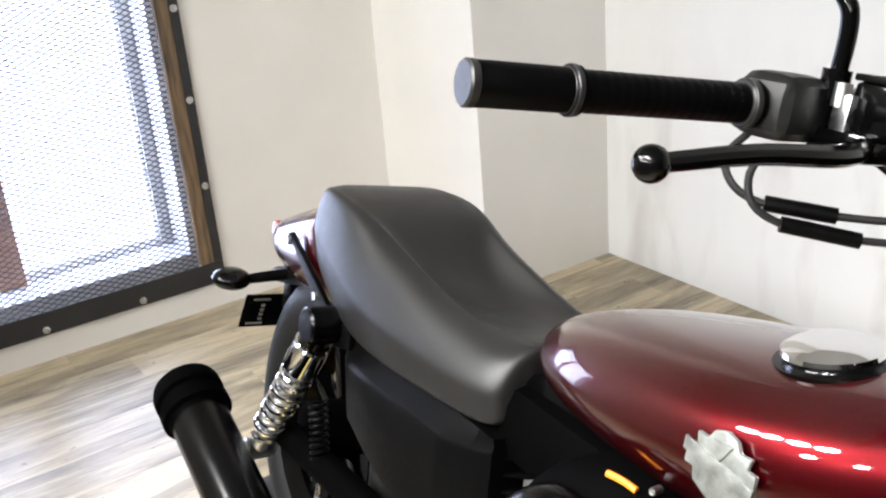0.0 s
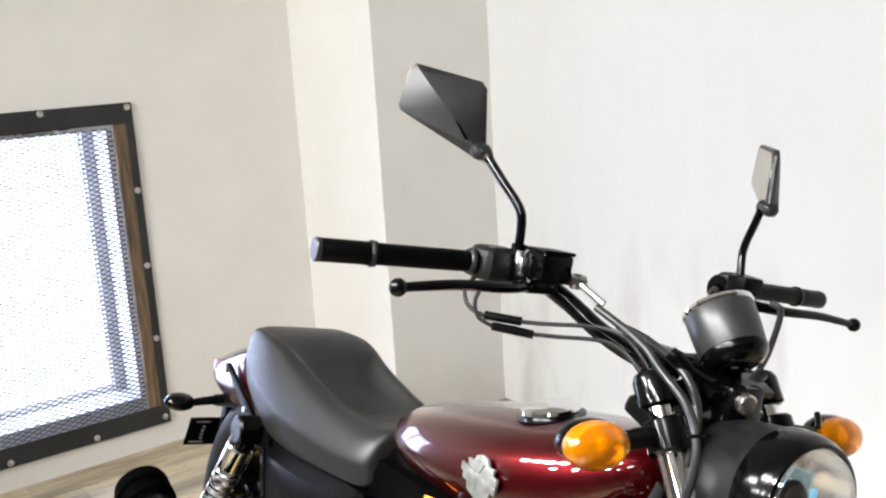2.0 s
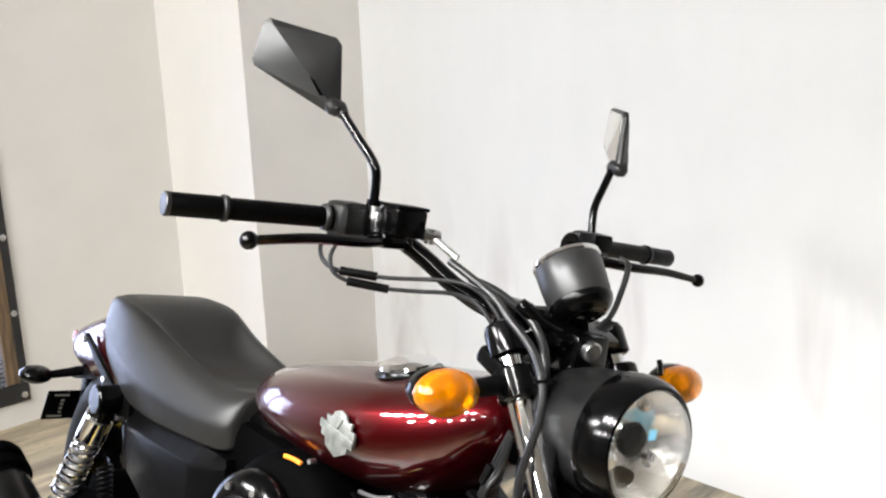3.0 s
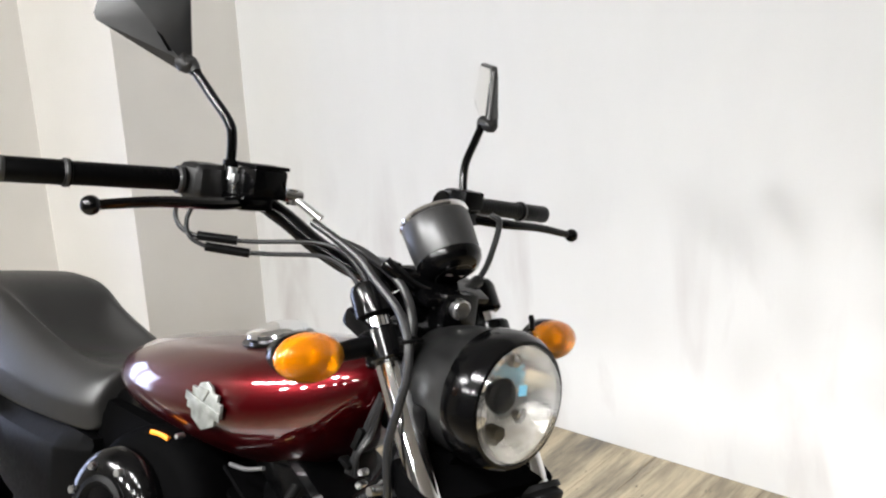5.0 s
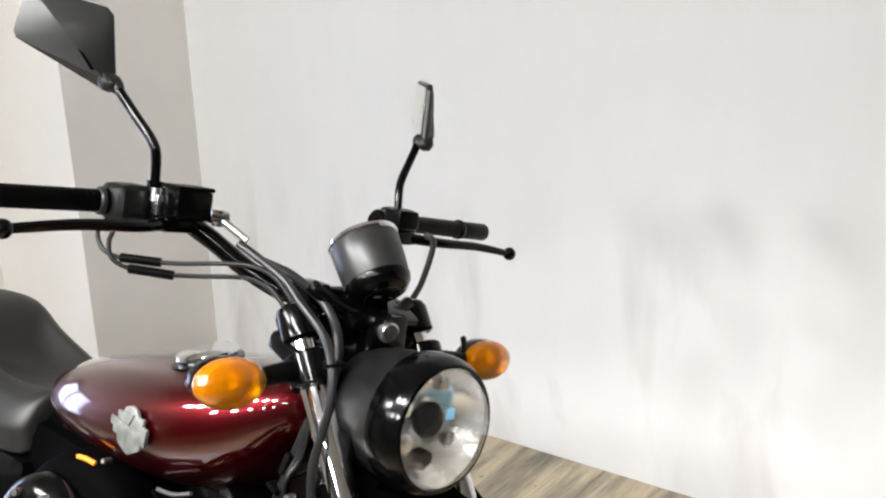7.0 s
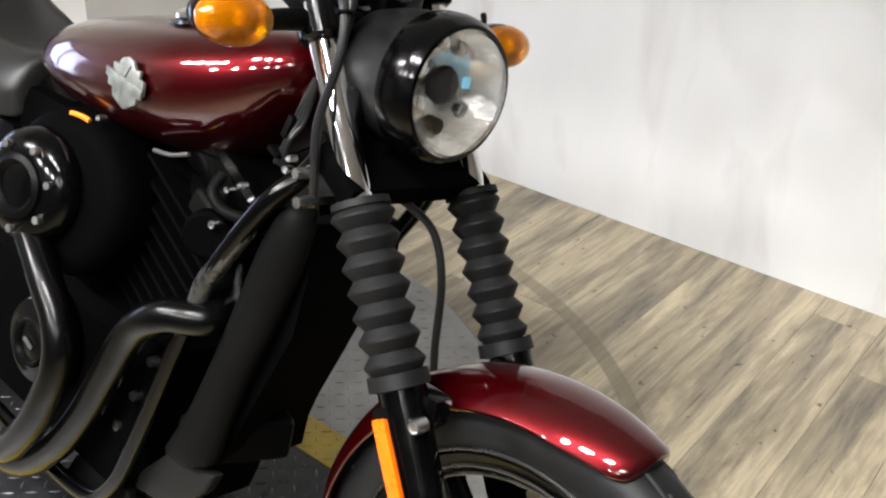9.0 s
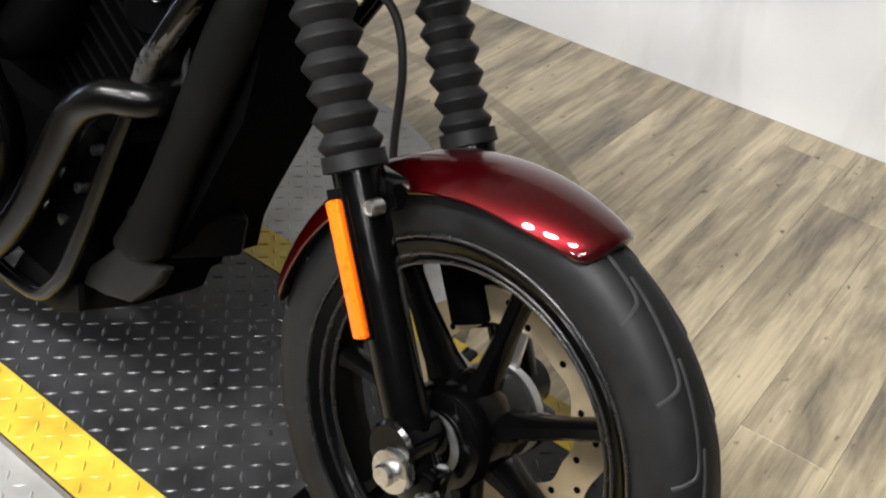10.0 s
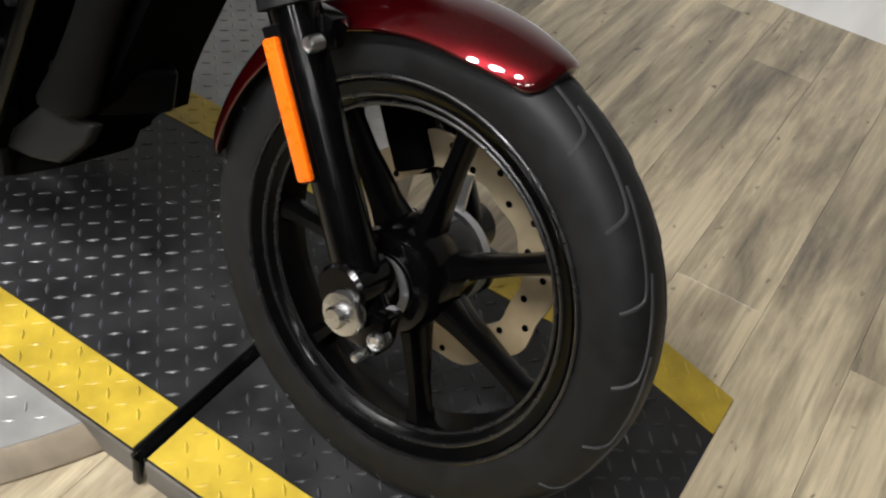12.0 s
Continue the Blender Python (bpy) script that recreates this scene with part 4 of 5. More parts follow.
# --- engine, pipes, radiator ---
cc = part("crankcase", box((0.70, 0, 0.285), (0.50, 0.27, 0.27), 0.05, seg=3), M_DARK, bike, "black engine case")
part("gearbox_cover", box((0.50, 0, 0.33), (0.26, 0.24, 0.22), 0.04, seg=3), M_DARK, cc)
for a, b, nm in ((V(0.80, 0, 0.38), V(0.93, 0, 0.63), "front_cylinder"), (V(0.66, 0, 0.40), V(0.55, 0, 0.62), "rear_cylinder")):
    d = (b - a).normalized()
    cy = part(nm, rod(a, b, 0.075, 0.07, 28), M_DARK, bike, "black finned engine cylinder")
    m = basis(d)
    for k in range(9):
        f = box((0, 0, 0), (0.19, 0.20, 0.006), 0.0025, seg=1)
        part("cooling_fin", turn(f, Matrix.Translation(a.lerp(b, 0.18 + 0.085 * k)) @ m), M_DARK, cy)
    part("cylinder_head", turn(box((0, 0, 0), (0.16, 0.19, 0.07), 0.02, seg=3), Matrix.Translation(b + d * 0.03) @ m), M_GLOSS, cy)
ac = part("air_cleaner", lathe([(0, 0.030), (0.045, 0.028), (0.066, 0.022), (0.078, 0.010), (0.082, -0.010), (0.080, -0.06), (0, -0.06)], (0.722, -0.195, 0.566), (0.25, -0.95, 0.12), 48), M_GLOSS, bike, "round gloss black air cleaner cover")
acm = Matrix.Translation((0.722, -0.195, 0.566)) @ basis((0.25, -0.95, 0.12))
for k in range(7):
    a = 2 * math.pi * k / 7 + 0.3
    part("bolt", turn(rod((0.058 * math.cos(a), 0.058 * math.sin(a), 0.022), (0.058 * math.cos(a), 0.058 * math.sin(a), 0.033), 0.0055, seg=12), acm), M_BOLT, ac)
part("inner_ring", turn(lathe([(0.026, 0.026), (0.036, 0.036), (0.044, 0.033), (0.046, 0.024)], (0, 0, 0), (0, 0, 1), 36, True), acm), M_SATIN, ac)
ahm = Matrix.Translation((0.745, -0.150, 0.562)) @ basis((0.25, -0.95, 0.12))
part("filter_housing", turn(lathe([(0, 0.030), (0.085, 0.030), (0.100, 0.026), (0.112, 0.014), (0.117, -0.006), (0.117, -0.05), (0, -0.05)], (0, 0, 0), (0, 0, 1), 56), ahm), M_DARK, ac, "wide black filter housing")
arc = [ahm @ V(0.109 * math.cos(radians(a)), 0.109 * math.sin(radians(a)), 0.0195) for a in range(0, 360, 6)]
top = sorted(arc, key=lambda p: -(p - V(0.75, -0.16, 0.72)).length)[-4:]
top.sort(key=lambda p: p.x)
part("orange_mark", tube(top, 0.0036, 8, 4), M_ORANGE, ac, "short orange mark on the rim")
cv = part("timing_cover", lathe([(0, 0.018), (0.036, 0.018), (0.044, 0.014), (0.062, 0.010), (0.070, 0.0), (0.072, -0.05), (0, -0.05)], (0.728, -0.165, 0.330), (0.1, -1, 0.05), 40), M_GLOSS, bike, "round black engine side cover")
part("badge_ring", lathe([(0.027, 0.018), (0.030, 0.0225), (0.034, 0.0225), (0.037, 0.018)], (0.728, -0.165, 0.330), (0.1, -1, 0.05), 32, True), M_SATIN, cv)
part("cover_badge", box((0.730, -0.186, 0.331), (0.022, 0.003, 0.007), 0.001, (0, 25, 6)), M_DULL, cv)
PIPE1 = [(0.985, -0.06, 0.530), (1.062, -0.13, 0.512), (1.014, -0.168, 0.497), (0.961, -0.172, 0.452), (0.918, -0.172, 0.375), (0.874, -0.172, 0.290), (0.812, -0.175, 0.202), (0.72, -0.18, 0.130), (0.55, -0.195, 0.110), (0.36, -0.225, 0.150)]
PIPE2 = [(0.62, -0.10, 0.56), (0.70, -0.185, 0.520), (0.785, -0.207, 0.475), (0.842, -0.210, 0.427), (0.862, -0.212, 0.378), (0.845, -0.212, 0.315), (0.799, -0.212, 0.233), (0.725, -0.21, 0.163), (0.58, -0.21, 0.125), (0.40, -0.22, 0.145)]
for p in (PIPE1, PIPE2):
    part("exhaust_pipe", tube(p, 0.0225, 20, 8), M_PIPE, bike, "satin black exhaust pipe")
rings = []
for xb, zb, xf, zf, y in ((1.146, 0.684, 1.150, 0.686, -0.118), (1.132, 0.668, 1.168, 0.684, -0.124), (1.121, 0.645, 1.174, 0.668, -0.128), (1.110, 0.610, 1.174, 0.634, -0.130), (1.098, 0.565, 1.164, 0.585, -0.131),
                          (1.085, 0.513, 1.147, 0.530, -0.132), (1.060, 0.430, 1.120, 0.450, -0.133), (1.038, 0.367, 1.098, 0.380, -0.134), (1.012, 0.314, 1.090, 0.320, -0.135), (0.990, 0.280, 1.086, 0.292, -0.136)):
    b0, f0 = V(xb, y, zb), V(xf, y, zf)
    d = f0 - b0
    rings.append([b0 + V(0, 0.035, 0), b0 + V(0, 0.006, 0), b0 + d * 0.06, b0 + d * 0.35, b0 + d * 0.62 + V(0, 0.002, 0), b0 + d * 0.82 + V(0, 0.009, 0), b0 + d * 0.95 + V(0, 0.021, 0), f0 + V(0, 0.045, 0)])
sh = part("radiator_shroud", loft(rings), M_RADI, bike, "grey-black radiator side cover with a rounded top", sub=1, sharp=80)
part("lower_scoop", prism([(0.990, 0.277), (1.086, 0.293), (1.075, 0.262), (1.036, 0.216), (0.985, 0.198), (0.900, 0.182), (0.941, 0.220)], 0.020, Matrix.Translation((0, -0.130, 0)) @ Matrix.Rotation(radians(90), 4, "X") @ Matrix.Rotation(radians(-6), 4, "X"), 0.006, 3), M_SCOOP, sh, "lighter grey lower scoop")
core_near = ((1.10, 0.64), (1.150, 0.66), (1.168, 0.60), (1.160, 0.52), (1.125, 0.432), (1.105, 0.381), (1.085, 0.331), (1.05, 0.263), (0.96, 0.20))
core_far = ((1.06, 0.64), (1.125, 0.64), (1.130, 0.60), (1.105, 0.52), (1.066, 0.412), (1.040, 0.342), (1.028, 0.300), (1.026, 0.250), (0.96, 0.20))
part("radiator_core", loft([[V(x, -0.09, z) for x, z in core_near], [V(x, 0.098, z) for x, z in core_far]]), M_DARK, bike, "black radiator")
part("lower_panel", box((1.052, -0.055, 0.318), (0.045, 0.150, 0.062), 0.012, (0, 0, -19), 3), M_SATIN, bike, "black panel below the radiator")
part("belly_cover", prism([(1.03, 0.24), (1.065, 0.268), (1.045, 0.20), (0.94, 0.130), (0.86, 0.115), (0.86, 0.18)], 0.12, Matrix.Translation((-0.02, -0.045, 0)) @ Matrix.Rotation(radians(90), 4, "X"), 0.012), M_DARK, bike, "black lower cover")
part("regulator_bracket", prism([(0.76, 0.10), (0.90, 0.125), (0.95, 0.155), (0.94, 0.19), (0.80, 0.17)], 0.012, Matrix.Translation((0, -0.125, 0)) @ Matrix.Rotation(radians(90), 4, "X"), 0.002), M_RADI, bike)
for s in (-1, 1):
    part("frame_tube", tube([mir(p, s) for p in ((1.13, 0.045, 0.80), (1.155, 0.10, 0.735), (1.125, 0.138, 0.675), (1.055, 0.145, 0.557), (1.020, 0.146, 0.455), (0.965, 0.146, 0.295), (0.915, 0.145, 0.185), (0.83, 0.145, 0.135), (0.55, 0.14, 0.13))], 0.0122, 14, 6), M_GLOSS, bike, "gloss black frame tube")
part("frame_label", box((1.037, -0.1588, 0.500), (0.012, 0.002, 0.026), 0.0005, (0, 22, 0)), M_LABEL, bike, "small pale frame sticker")
part("tube_wrap", tube([(1.106, -0.1395, 0.643), (1.080, -0.1425, 0.600), (1.055, -0.145, 0.557), (1.044, -0.1455, 0.525)], 0.0128, 16, 4), M_WRAP, bike, "scuffed clear label wrapped round the frame tube")
part("frame_spine", rod((1.09, 0, 0.80), (0.50, 0, 0.63), 0.035, seg=20), M_DARK, bike)
part("seat_rail", join(rod((0.52, -0.08, 0.60), (-0.2, -0.08, 0.59), 0.014), rod((0.52, 0.08, 0.60), (-0.2, 0.08, 0.59), 0.014)), M_DARK, bike)
part("under_tank_cover", box((0.60, 0, 0.60), (0.30, 0.20, 0.10), 0.03), M_DARK, bike)
rings = []
for x, zt, zc, zl, k in ((0.085, 0.556, 0.530, 0.470, 0.4), (0.13, 0.562, 0.531, 0.440, 0.9), (0.22, 0.568, 0.535, 0.415, 1.0), (0.32, 0.574, 0.541, 0.395, 1.0), (0.405, 0.579, 0.546, 0.385, 1.0), (0.416, 0.580, 0.547, 0.388, 0.98), (0.465, 0.582, 0.556, 0.420, 0.62), (0.495, 0.582, 0.568, 0.455, 0.3)):
    y = -0.105 - 0.038 * k
    rings.append([V(x, -0.06, zt), V(x, -0.118, zt), V(x, y + 0.002, zc + 0.003), V(x, y, zc - 0.004), V(x, y + 0.004, (zc + zl) / 2), V(x, y + 0.012, zl), V(x, -0.06, zl)])
part("side_cover", loft(rings), M_SATIN, bike, "satin black side cover with a sharp bevelled shelf", sharp=20)
for x, z, r in ((0.957, 0.400, 0.008), (0.930, 0.335, 0.0085), (0.900, 0.275, 0.010), (0.995, 0.60, 0.008), (1.18, 0.70, 0.008), (1.17, 0.73, 0.007)):
    part("bolt", rod((x, -0.118, z), (x, -0.140, z), r, r * 0.8, 14), M_BOLT, bike)
part("side_bracket", prism([(0.90, 0.42), (0.97, 0.42), (0.95, 0.26), (0.88, 0.22), (0.85, 0.30)], 0.01, Matrix.Translation((0, -0.122, 0)) @ Matrix.Rotation(radians(90), 4, "X"), 0.002), M_DARK, bike)
wire = empty("wiring")
wire.parent = bike
tagged(wire, "thin black wires behind the fork")
for k in range(4):
    part("wire", tube([(1.085 + 0.006 * k, -0.058 - 0.004 * k, 0.815), (1.074 + 0.004 * k, -0.064, 0.775 - 0.004 * k), (1.062 + 0.005 * k, -0.066 - 0.003 * k, 0.735), (1.045 + 0.006 * k, -0.062, 0.700)], 0.0028, 8, 5), M_CABLE, wire)
part("connector", box((1.068, -0.070, 0.752), (0.010, 0.010, 0.030), 0.003, (0, 20, 0)), M_RADI, wire, "grey wire connector")
part("wire_clip", box((1.052, -0.068, 0.716), (0.022, 0.016, 0.007), 0.002, (0, 20, 0)), M_SATIN, wire)
part("coolant_hose", tube([(0.985, -0.09, 0.665), (0.990, -0.105, 0.648), (1.004, -0.108, 0.636), (1.024, -0.106, 0.630), (1.05, -0.09, 0.628)], 0.0075, 12, 6), M_RADI, bike, "curved black coolant hose")
part("plug_cover", box((0.982, -0.108, 0.622), (0.044, 0.02, 0.036), 0.010, (0, 25, 0), 3), M_RADI, bike, "grey-black plug cover")
for x, y, z, r in ((1.163, -0.112, 0.732, 0.0045), (1.126, -0.112, 0.719, 0.005), (1.106, -0.092, 0.725, 0.0045), (1.031, -0.127, 0.619, 0.006), (1.024, -0.108, 0.660, 0.004), (1.047, -0.108, 0.673, 0.004), (0.787, -0.146, 0.680, 0.004)):
    part("bolt", lathe([(0, 0.006), (r * 0.5, 0.006), (r * 0.55, 0.003), (r * 0.9, 0.006), (r, 0.003), (r, -0.008), (0, -0.008)], (x, y, z), (0.3, -1, 0.1), 14), M_BOLT, bike)
part("tank_flange", tube([(0.866, -0.112, 0.660), (0.890, -0.116, 0.664), (0.912, -0.116, 0.668), (0.940, -0.112, 0.678)], 0.003, 10, 5), M_DULL, tank, "bare metal tank flange")
part("horn", rod((0.99, -0.09, 0.60), (1.02, -0.13, 0.60), 0.03, seg=20, bev=0.004), M_DARK, bike)

# --- handlebar and controls, turned a little to the right ---
STEER = Matrix.Translation((1.09, 0, 0)) @ Matrix.Rotation(radians(-2.0), 4, "Z") @ Matrix.Translation((-1.09, 0, 0))


def hb(name, bm, mat, parent, label="", **k):
    return part(name, turn(bm, STEER), mat, parent, label, **k)


BAR = [(0.872, 0.462, 1.038), (0.895, 0.28, 1.045), (0.908, 0.190, 1.044), (0.945, 0.140, 1.015), (0.985, 0.105, 0.982), (1.020, 0.072, 0.960), (1.042, 0.045, 0.958), (1.045, 0.0, 0.958)]
full = [V(*p) for p in BAR] + [mir(p, -1) for p in BAR[-2::-1]]
bars = hb("handlebar", tube(full, 0.0125, 16, 6), M_GLOSS, bike, "wide gloss black handlebar")
for s in (-1, 1):
    hb("bar_clamp", join(box(mir((1.046, 0.048, 0.958), s), (0.045, 0.034, 0.040), 0.008), rod(mir((1.052, 0.048, 0.90), s), mir((1.048, 0.048, 0.945), s), 0.018)), M_GLOSS, bars)
    e0, e1, e2 = mir(BAR[0], s), mir((0.879, 0.395, 1.0405), s), mir((0.8965, 0.258, 1.045), s)
    d = (e2 - e0).normalized()
    grip = hb("grip", lathe([(0, -0.003), (0.0130, -0.003), (0.0145, 0.0), (0.0145, 0.066), (0.0162, 0.067), (0.0162, 0.074), (0.0139, 0.075), (0.0136, 0.078)]
                            + [q for k in range(16) for q in ((0.0136, 0.079 + 0.0075 * k), (0.0139, 0.081 + 0.0075 * k), (0.0139, 0.0845 + 0.0075 * k))] + [(0.0136, 0.2), (0.0165, 0.201), (0.0165, 0.21), (0.013, 0.21)], e0, d, 32), M_GRIP, bars, "black rubber handlebar grip")
    hb("grip_collar", rod(e0 + d * 0.066, e0 + d * 0.073, 0.0168, seg=28, bev=0.002), M_SHELL, grip, "satin black grip ring")
    hb("end_ring", rod(e0 - d * 0.0035, e0 + d * 0.004, 0.0150, seg=28, bev=0.0015), M_SHELL, grip, "satin black bar end")
    hb("inner_ring", rod(e0 + d * 0.200, e0 + d * 0.208, 0.0172, seg=28, bev=0.002), M_SHELL, grip)
    hb("switch_housing", turn(box((0, 0, 0), (0.046, 0.054, 0.046), 0.015, seg=3), Matrix.Translation(e0 + d * 0.236) @ Matrix.Rotation(radians(-8 * s), 4, "Z")), M_COVER, bars, "satin black switch housing")
    # lever
    tip, piv = mir((0.985, 0.408, 1.016), s), mir((0.945, 0.185, 1.030), s)
    lev = hb("brake_lever" if s < 0 else "clutch_lever", tube([piv, mir((0.975, 0.25, 1.026), s), mir((0.981, 0.33, 1.024), s), tip], lambda f: 0.0085 - 0.003 * f, 10, 6), M_GLOSS, bars, "slim black hand lever")
    hb("lever_ball", ball(tip, 0.0108, 18, 12), M_GLOSS, lev)
    hb("lever_perch", join(box(mir((0.937, 0.188, 1.028), s), (0.05, 0.05, 0.020), 0.006), rod(mir((0.912, 0.172, 1.044), s), mir((0.912, 0.205, 1.044), s), 0.021, seg=24, bev=0.003)), M_GLOSS, bars)
res = hb("brake_reservoir", box((0.955, -0.180, 1.053), (0.040, 0.048, 0.036), 0.004), M_GLOSS, bars, "square black brake reservoir")
hb("reservoir_lid", box((0.955, -0.180, 1.0735), (0.042, 0.050, 0.005), 0.0015), M_SATIN, res)
hb("clamp_screw", join(rod((0.930, -0.208, 1.068), (0.930, -0.208, 1.052), 0.006, seg=12), box((0.934, -0.207, 1.046), (0.014, 0.008, 0.030), 0.002)), M_BOLT, bars, "bright clamp screw")
hb("clutch_perch_box", box((0.955, 0.183, 1.056), (0.035, 0.040, 0.028), 0.005), M_SATIN, bars)
hb("banjo_bolt", join(rod((0.962, -0.150, 1.042), (0.966, -0.128, 1.040), 0.009, seg=14), rod((0.965, -0.14, 1.05), (0.965, -0.14, 1.03), 0.007, seg=12)), M_BOLT, bars)
hb("hose_end", rod((0.965, -0.138, 1.040), (1.000, -0.118, 1.018), 0.0045, 0.0055, 14), M_ALU, bars)
# mirrors
for s, shift, yaw in ((-1, 0.0, 0.0), (1, 0.072, 11.0)):
    foot, elbow, base_pt = mir((0.911, 0.197, 1.056), s), mir((0.918, 0.205, 1.116), s), mir((0.846, 0.228, 1.186), s)
    if s > 0:
        foot, elbow, base_pt = V(0.950, 0.192, 1.050), V(0.936, 0.200, 1.106), V(0.926, 0.241, 1.176)
    md = (base_pt - elbow).normalized()
    mirr = part("mirror", join(rod(foot, foot + V(0, 0, 0.02), 0.010, seg=16), tube([foot, foot.lerp(elbow, 0.8), elbow + md * 0.012, elbow.lerp(base_pt, 0.5), base_pt], 0.0062, 12, 5)), M_GLOSS, bike, "angular black rear-view mirror on a stalk")
    c = mir((0.808, 0.268, 1.238), s) if s < 0 else V(0.830, 0.264, 1.224)
    # outline along the mirror's own width (u) and height (v); u grows outward
    u = mir((-0.67, 0.742, 0), s).normalized()
    n = mir((0.742, 0.67, 0), s).normalized()
    frame_m = Matrix((u, V(0, 0, 1), n)).transposed().to_4x4()
    frame_m.translation = c
    out = [(0.052, 0.050), (0.060, 0.042), (0.068, -0.006), (0.064, -0.014), (-0.040, -0.060), (-0.050, -0.056), (-0.056, -0.044), (-0.046, 0.030), (-0.038, 0.038)]
    pivot = Matrix.Translation(c + V(shift if s > 0 else 0, 0, 0)) @ Matrix.Rotation(radians(yaw), 4, "Z") @ Matrix.Translation(-c)
    fm = pivot @ frame_m
    hull = bmesh.new()
    for a, b in out:
        for z, q in ((-0.004, 0.96), (0.0, 1.0), (0.004, 1.0)):
            hull.verts.new(fm @ V(a * q, b * q, z))
    for a, b, z in ((0.044, 0.040, 0.012), (0.0, -0.004, 0.019), (-0.044, -0.048, 0.016), (-0.038, 0.020, 0.009)):
        hull.verts.new(fm @ V(a, b, z))
    got = bmesh.ops.convex_hull(hull, input=list(hull.verts))
    bmesh.ops.delete(hull, geom=[g for g in got["geom_interior"] if isinstance(g, bmesh.types.BMVert)], context="VERTS")
    bmesh.ops.recalc_face_normals(hull, faces=hull.faces)
    shell = hull
    part("mirror_shell", shell, M_SHELL, mirr, "dark satin mirror shell with a crease", sharp=20)
    low = fm @ V(-0.047, -0.052, 0.006)
    part("mirror_neck", tube([base_pt.lerp(elbow, 0.12), base_pt, low.lerp(base_pt, 0.35), low, fm @ V(-0.036, -0.034, 0.008)], lambda f: 0.0072 + 0.0045 * math.sin(math.pi * min(1.0, f)), 12, 5), M_SHELL, mirr, "tapered neck of the mirror")
    part("crease_slot", loft([[fm @ V(a, b, z) for a, b in ((-0.020, -0.022), (-0.012, -0.017), (-0.029, -0.040), (-0.034, -0.040))] for z in (0.012, 0.0185)]), M_DARK, mirr, "small dark slot")
    part("mirror_glass", loft([[fm @ V(a * 0.84, b * 0.88, z) for a, b in out] for z in (-0.0055, -0.0042)]), M_MIRROR, mirr, "mirror glass")

# speedometer
SA = V(-0.64, 0.03, 0.77).normalized()
SC = V(1.100, 0, 1.008)
sp = hb("speedometer", lathe([(0, -0.046), (0.024, -0.046), (0.035, -0.040), (0.0418, -0.024), (0.0438, 0.0), (0.0446, 0.030), (0.0425, 0.034), (0, 0.034)], SC, SA, 48), M_SHELL, bike, "round satin black speedometer pod")
hb("pod_base", lathe([(0, -0.048), (0.020, -0.0475), (0.034, -0.042), (0.0405, -0.034), (0.0426, -0.026), (0.0420, -0.024), (0.030, -0.024)], SC, SA, 48), M_GLOSS, sp, "gloss black lower bowl")
hb("chrome_ring", lathe([(0.0446, 0.030), (0.0460, 0.033), (0.0452, 0.037), (0.041, 0.039), (0.039, 0.036)], SC, SA, 48, True), M_CHROME, sp, "chrome trim ring")
hb("dial", lathe([(0, 0.036), (0.039, 0.036), (0.039, 0.034), (0, 0.034)], SC, SA, 36), M_DARK, sp)
hb("warning_lamps", join(box(SC + V(0.030, -0.012, -0.030), (0.010, 0.014, 0.012), 0.003, (0, 30, 0)), box(SC + V(0.030, 0.010, -0.030), (0.010, 0.012, 0.012), 0.003, (0, 30, 0))), M_ALU, sp)
hb("speedo_bracket", join(box((1.120, 0, 0.950), (0.05, 0.11, 0.014), 0.006, (0, 25, 0)), box((1.135, 0.0, 0.928), (0.03, 0.06, 0.05), 0.008)), M_GLOSS, bike, "gloss black instrument bracket")
hb("bracket_arc", tube([(1.103, -0.094, 0.982), (1.112, -0.086, 0.974), (1.118, -0.054, 0.957), (1.120, -0.013, 0.946), (1.118, 0.032, 0.950), (1.112, 0.062, 0.962)], 0.0085, 14, 6), M_GLOSS, bike, "curved gloss black instrument bracket")
hb("bracket_bolt", rod((1.150, -0.010, 0.936), (1.162, -0.012, 0.934), 0.013, seg=18, bev=0.002), M_BOLT, bike)
part("lamp_tab", tube([(1.16, 0.13, 0.905), (1.154, 0.136, 0.914), (1.148, 0.140, 0.920)], 0.004, 8), M_GLOSS, bike)

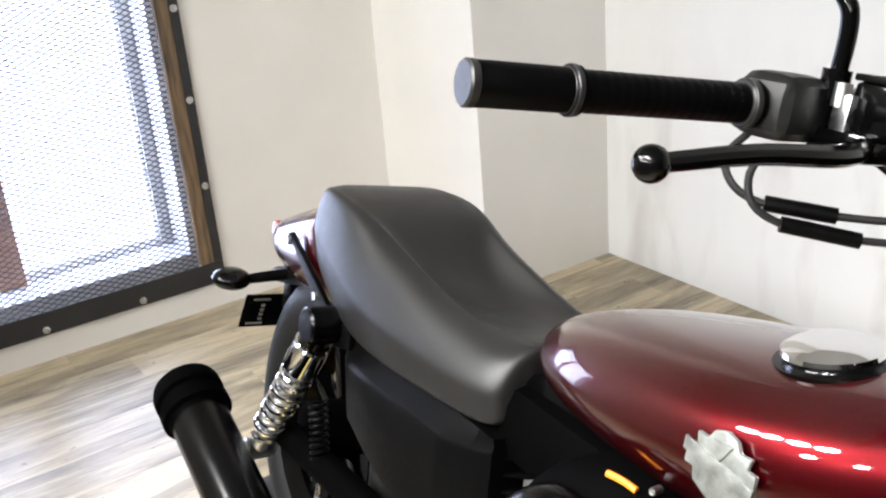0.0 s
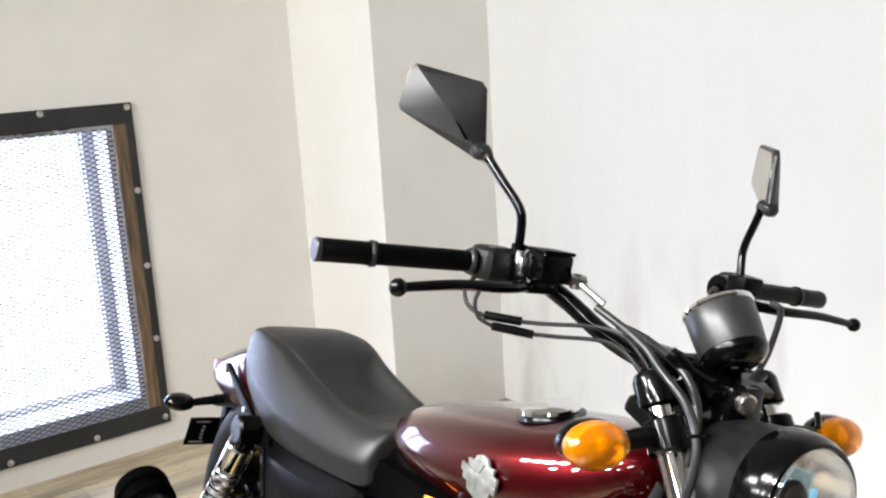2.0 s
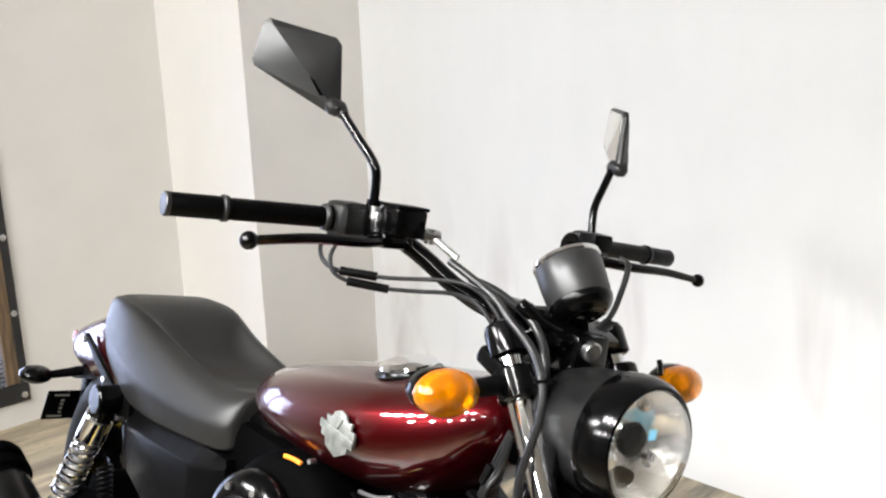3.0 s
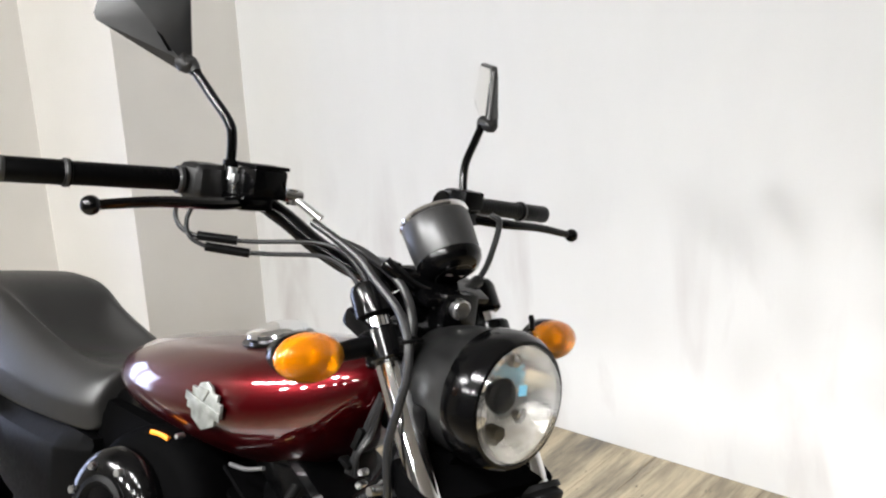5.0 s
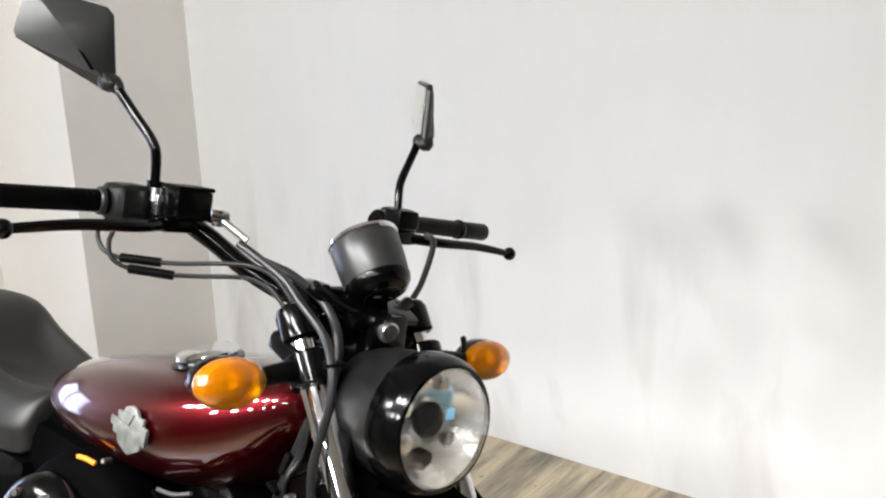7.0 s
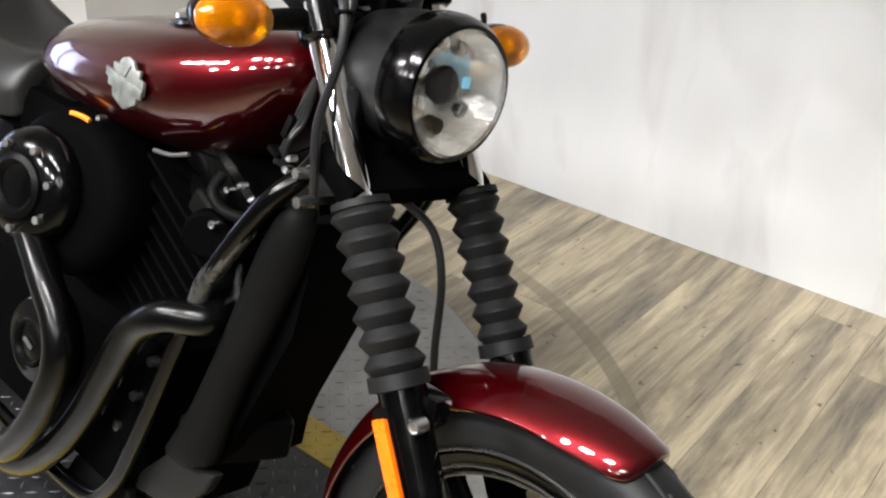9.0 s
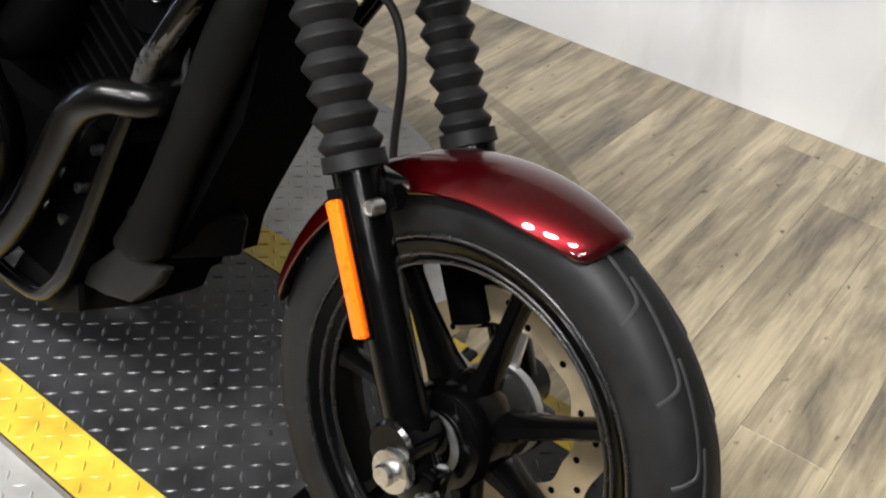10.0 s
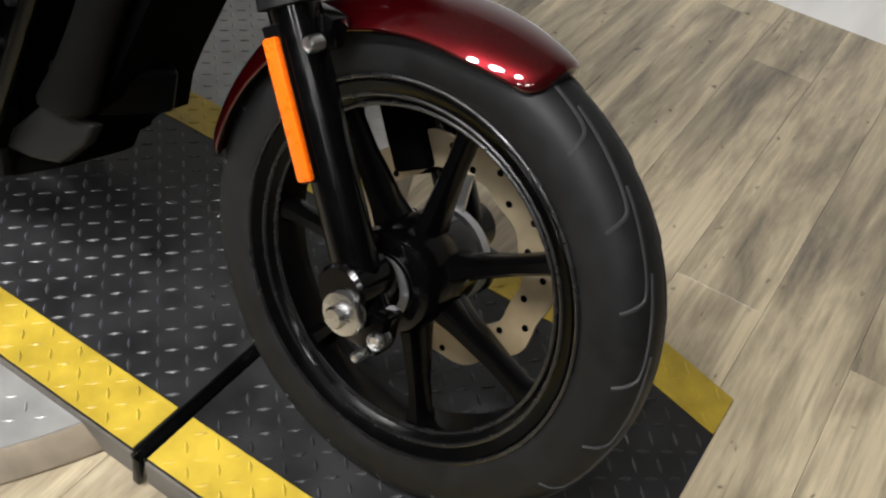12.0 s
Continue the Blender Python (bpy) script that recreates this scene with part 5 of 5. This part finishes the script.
# cables and hoses
for name, pts, r in (
        ("brake_hose", [(0.998, -0.128, 1.014), (1.034, -0.120, 1.000), (1.075, -0.113, 0.982), (1.105, -0.112, 0.962), (1.155, -0.116, 0.935), (1.186, -0.127, 0.908), (1.196, -0.131, 0.872), (1.190, -0.131, 0.835), (1.180, -0.130, 0.786), (1.180, -0.122, 0.735), (1.165, -0.10, 0.69)], 0.0052),
        ("throttle_cable", [(0.885, -0.240, 1.025), (0.872, -0.243, 1.005), (0.884, -0.240, 0.986), (0.905, -0.222, 0.978), (0.945, -0.180, 0.980), (1.008, -0.110, 0.988), (1.055, -0.090, 0.962), (1.085, -0.07, 0.90), (1.10, -0.06, 0.84)], 0.0029),
        ("throttle_cable", [(0.900, -0.235, 1.020), (0.894, -0.240, 0.995), (0.904, -0.234, 0.974), (0.930, -0.205, 0.965), (0.965, -0.165, 0.968), (1.015, -0.110, 0.972), (1.06, -0.095, 0.945), (1.09, -0.08, 0.89), (1.10, -0.075, 0.84)], 0.0029),
        ("wiring_loom", [(1.01, -0.098, 0.995), (1.054, -0.083, 0.984), (1.119, -0.082, 0.958), (1.150, -0.085, 0.915), (1.150, -0.09, 0.86)], 0.0056),
        ("clutch_cable", [(1.010, 0.192, 1.040), (1.030, 0.189, 1.030), (1.044, 0.160, 0.977), (1.062, 0.120, 0.944), (1.09, 0.08, 0.89)], 0.0045),
        ("brake_line", [(1.16, 0.015, 0.700), (1.192, 0.030, 0.690), (1.222, 0.050, 0.664), (1.243, 0.060, 0.606), (1.250, 0.070, 0.51), (1.27, 0.075, 0.45), (1.35, 0.08, 0.41)], 0.0052)):
    part(name, tube(pts, r, 10, 8), M_CABLE, bike, "black sheathed control cable" if "cable" in name else "black rubber hose")
part("hose_guide", join(lathe([(0.0075 + 0.0022 * math.cos(k * math.pi / 4), 0.0022 * math.sin(k * math.pi / 4)) for k in range(8)], (1.187, -0.127, 0.907), (0.35, -0.1, -0.9), 20, True), box((1.176, -0.112, 0.906), (0.018, 0.026, 0.005), 0.002)), M_SATIN, bike, "wire hose guide")
part("cable_joint", join(rod((0.900, -0.226, 0.979), (0.934, -0.191, 0.979), 0.0058, seg=12), rod((0.915, -0.223, 0.968), (0.950, -0.182, 0.966), 0.0058, seg=12)), M_SATIN, bike)

# ---- floor boards, last ----
floor = empty("floor")
tagged(floor, "wood-look vinyl plank floor in tan and grey-brown", "floor", kind="structure")
part("underlay", box((1.6, -1.25, FLOOR - 0.03), (7.0, 5.8, 0.04)), M_GROOVE, floor)
PW, PLN = 0.152, 1.22
pm = mesh_of("plank", box((0, 0, -0.005), (PW - 0.0006, PLN - 0.0006, 0.010), 0.0004, seg=1), M_PLANK)
rr = random.Random(5)
x = WA + PW / 2
while x < 5.0:
    y = WB - PLN / 2 + rr.random() * PLN
    while y > -4.0 - PLN / 2:
        lo, hi = max(-4.0, y - PLN / 2), min(WB, y + PLN / 2)
        if hi - lo > 0.02:
            whole = hi - lo > PLN - 0.001
            ob = new("plank", pm if whole else mesh_of("plank", box((0, 0, -0.005), (PW - 0.0006, hi - lo - 0.0006, 0.010), 0.0004, seg=1), M_PLANK))
            ob.parent, ob.location = floor, (x, (lo + hi) / 2, FLOOR)
        y -= PLN
    x += PW
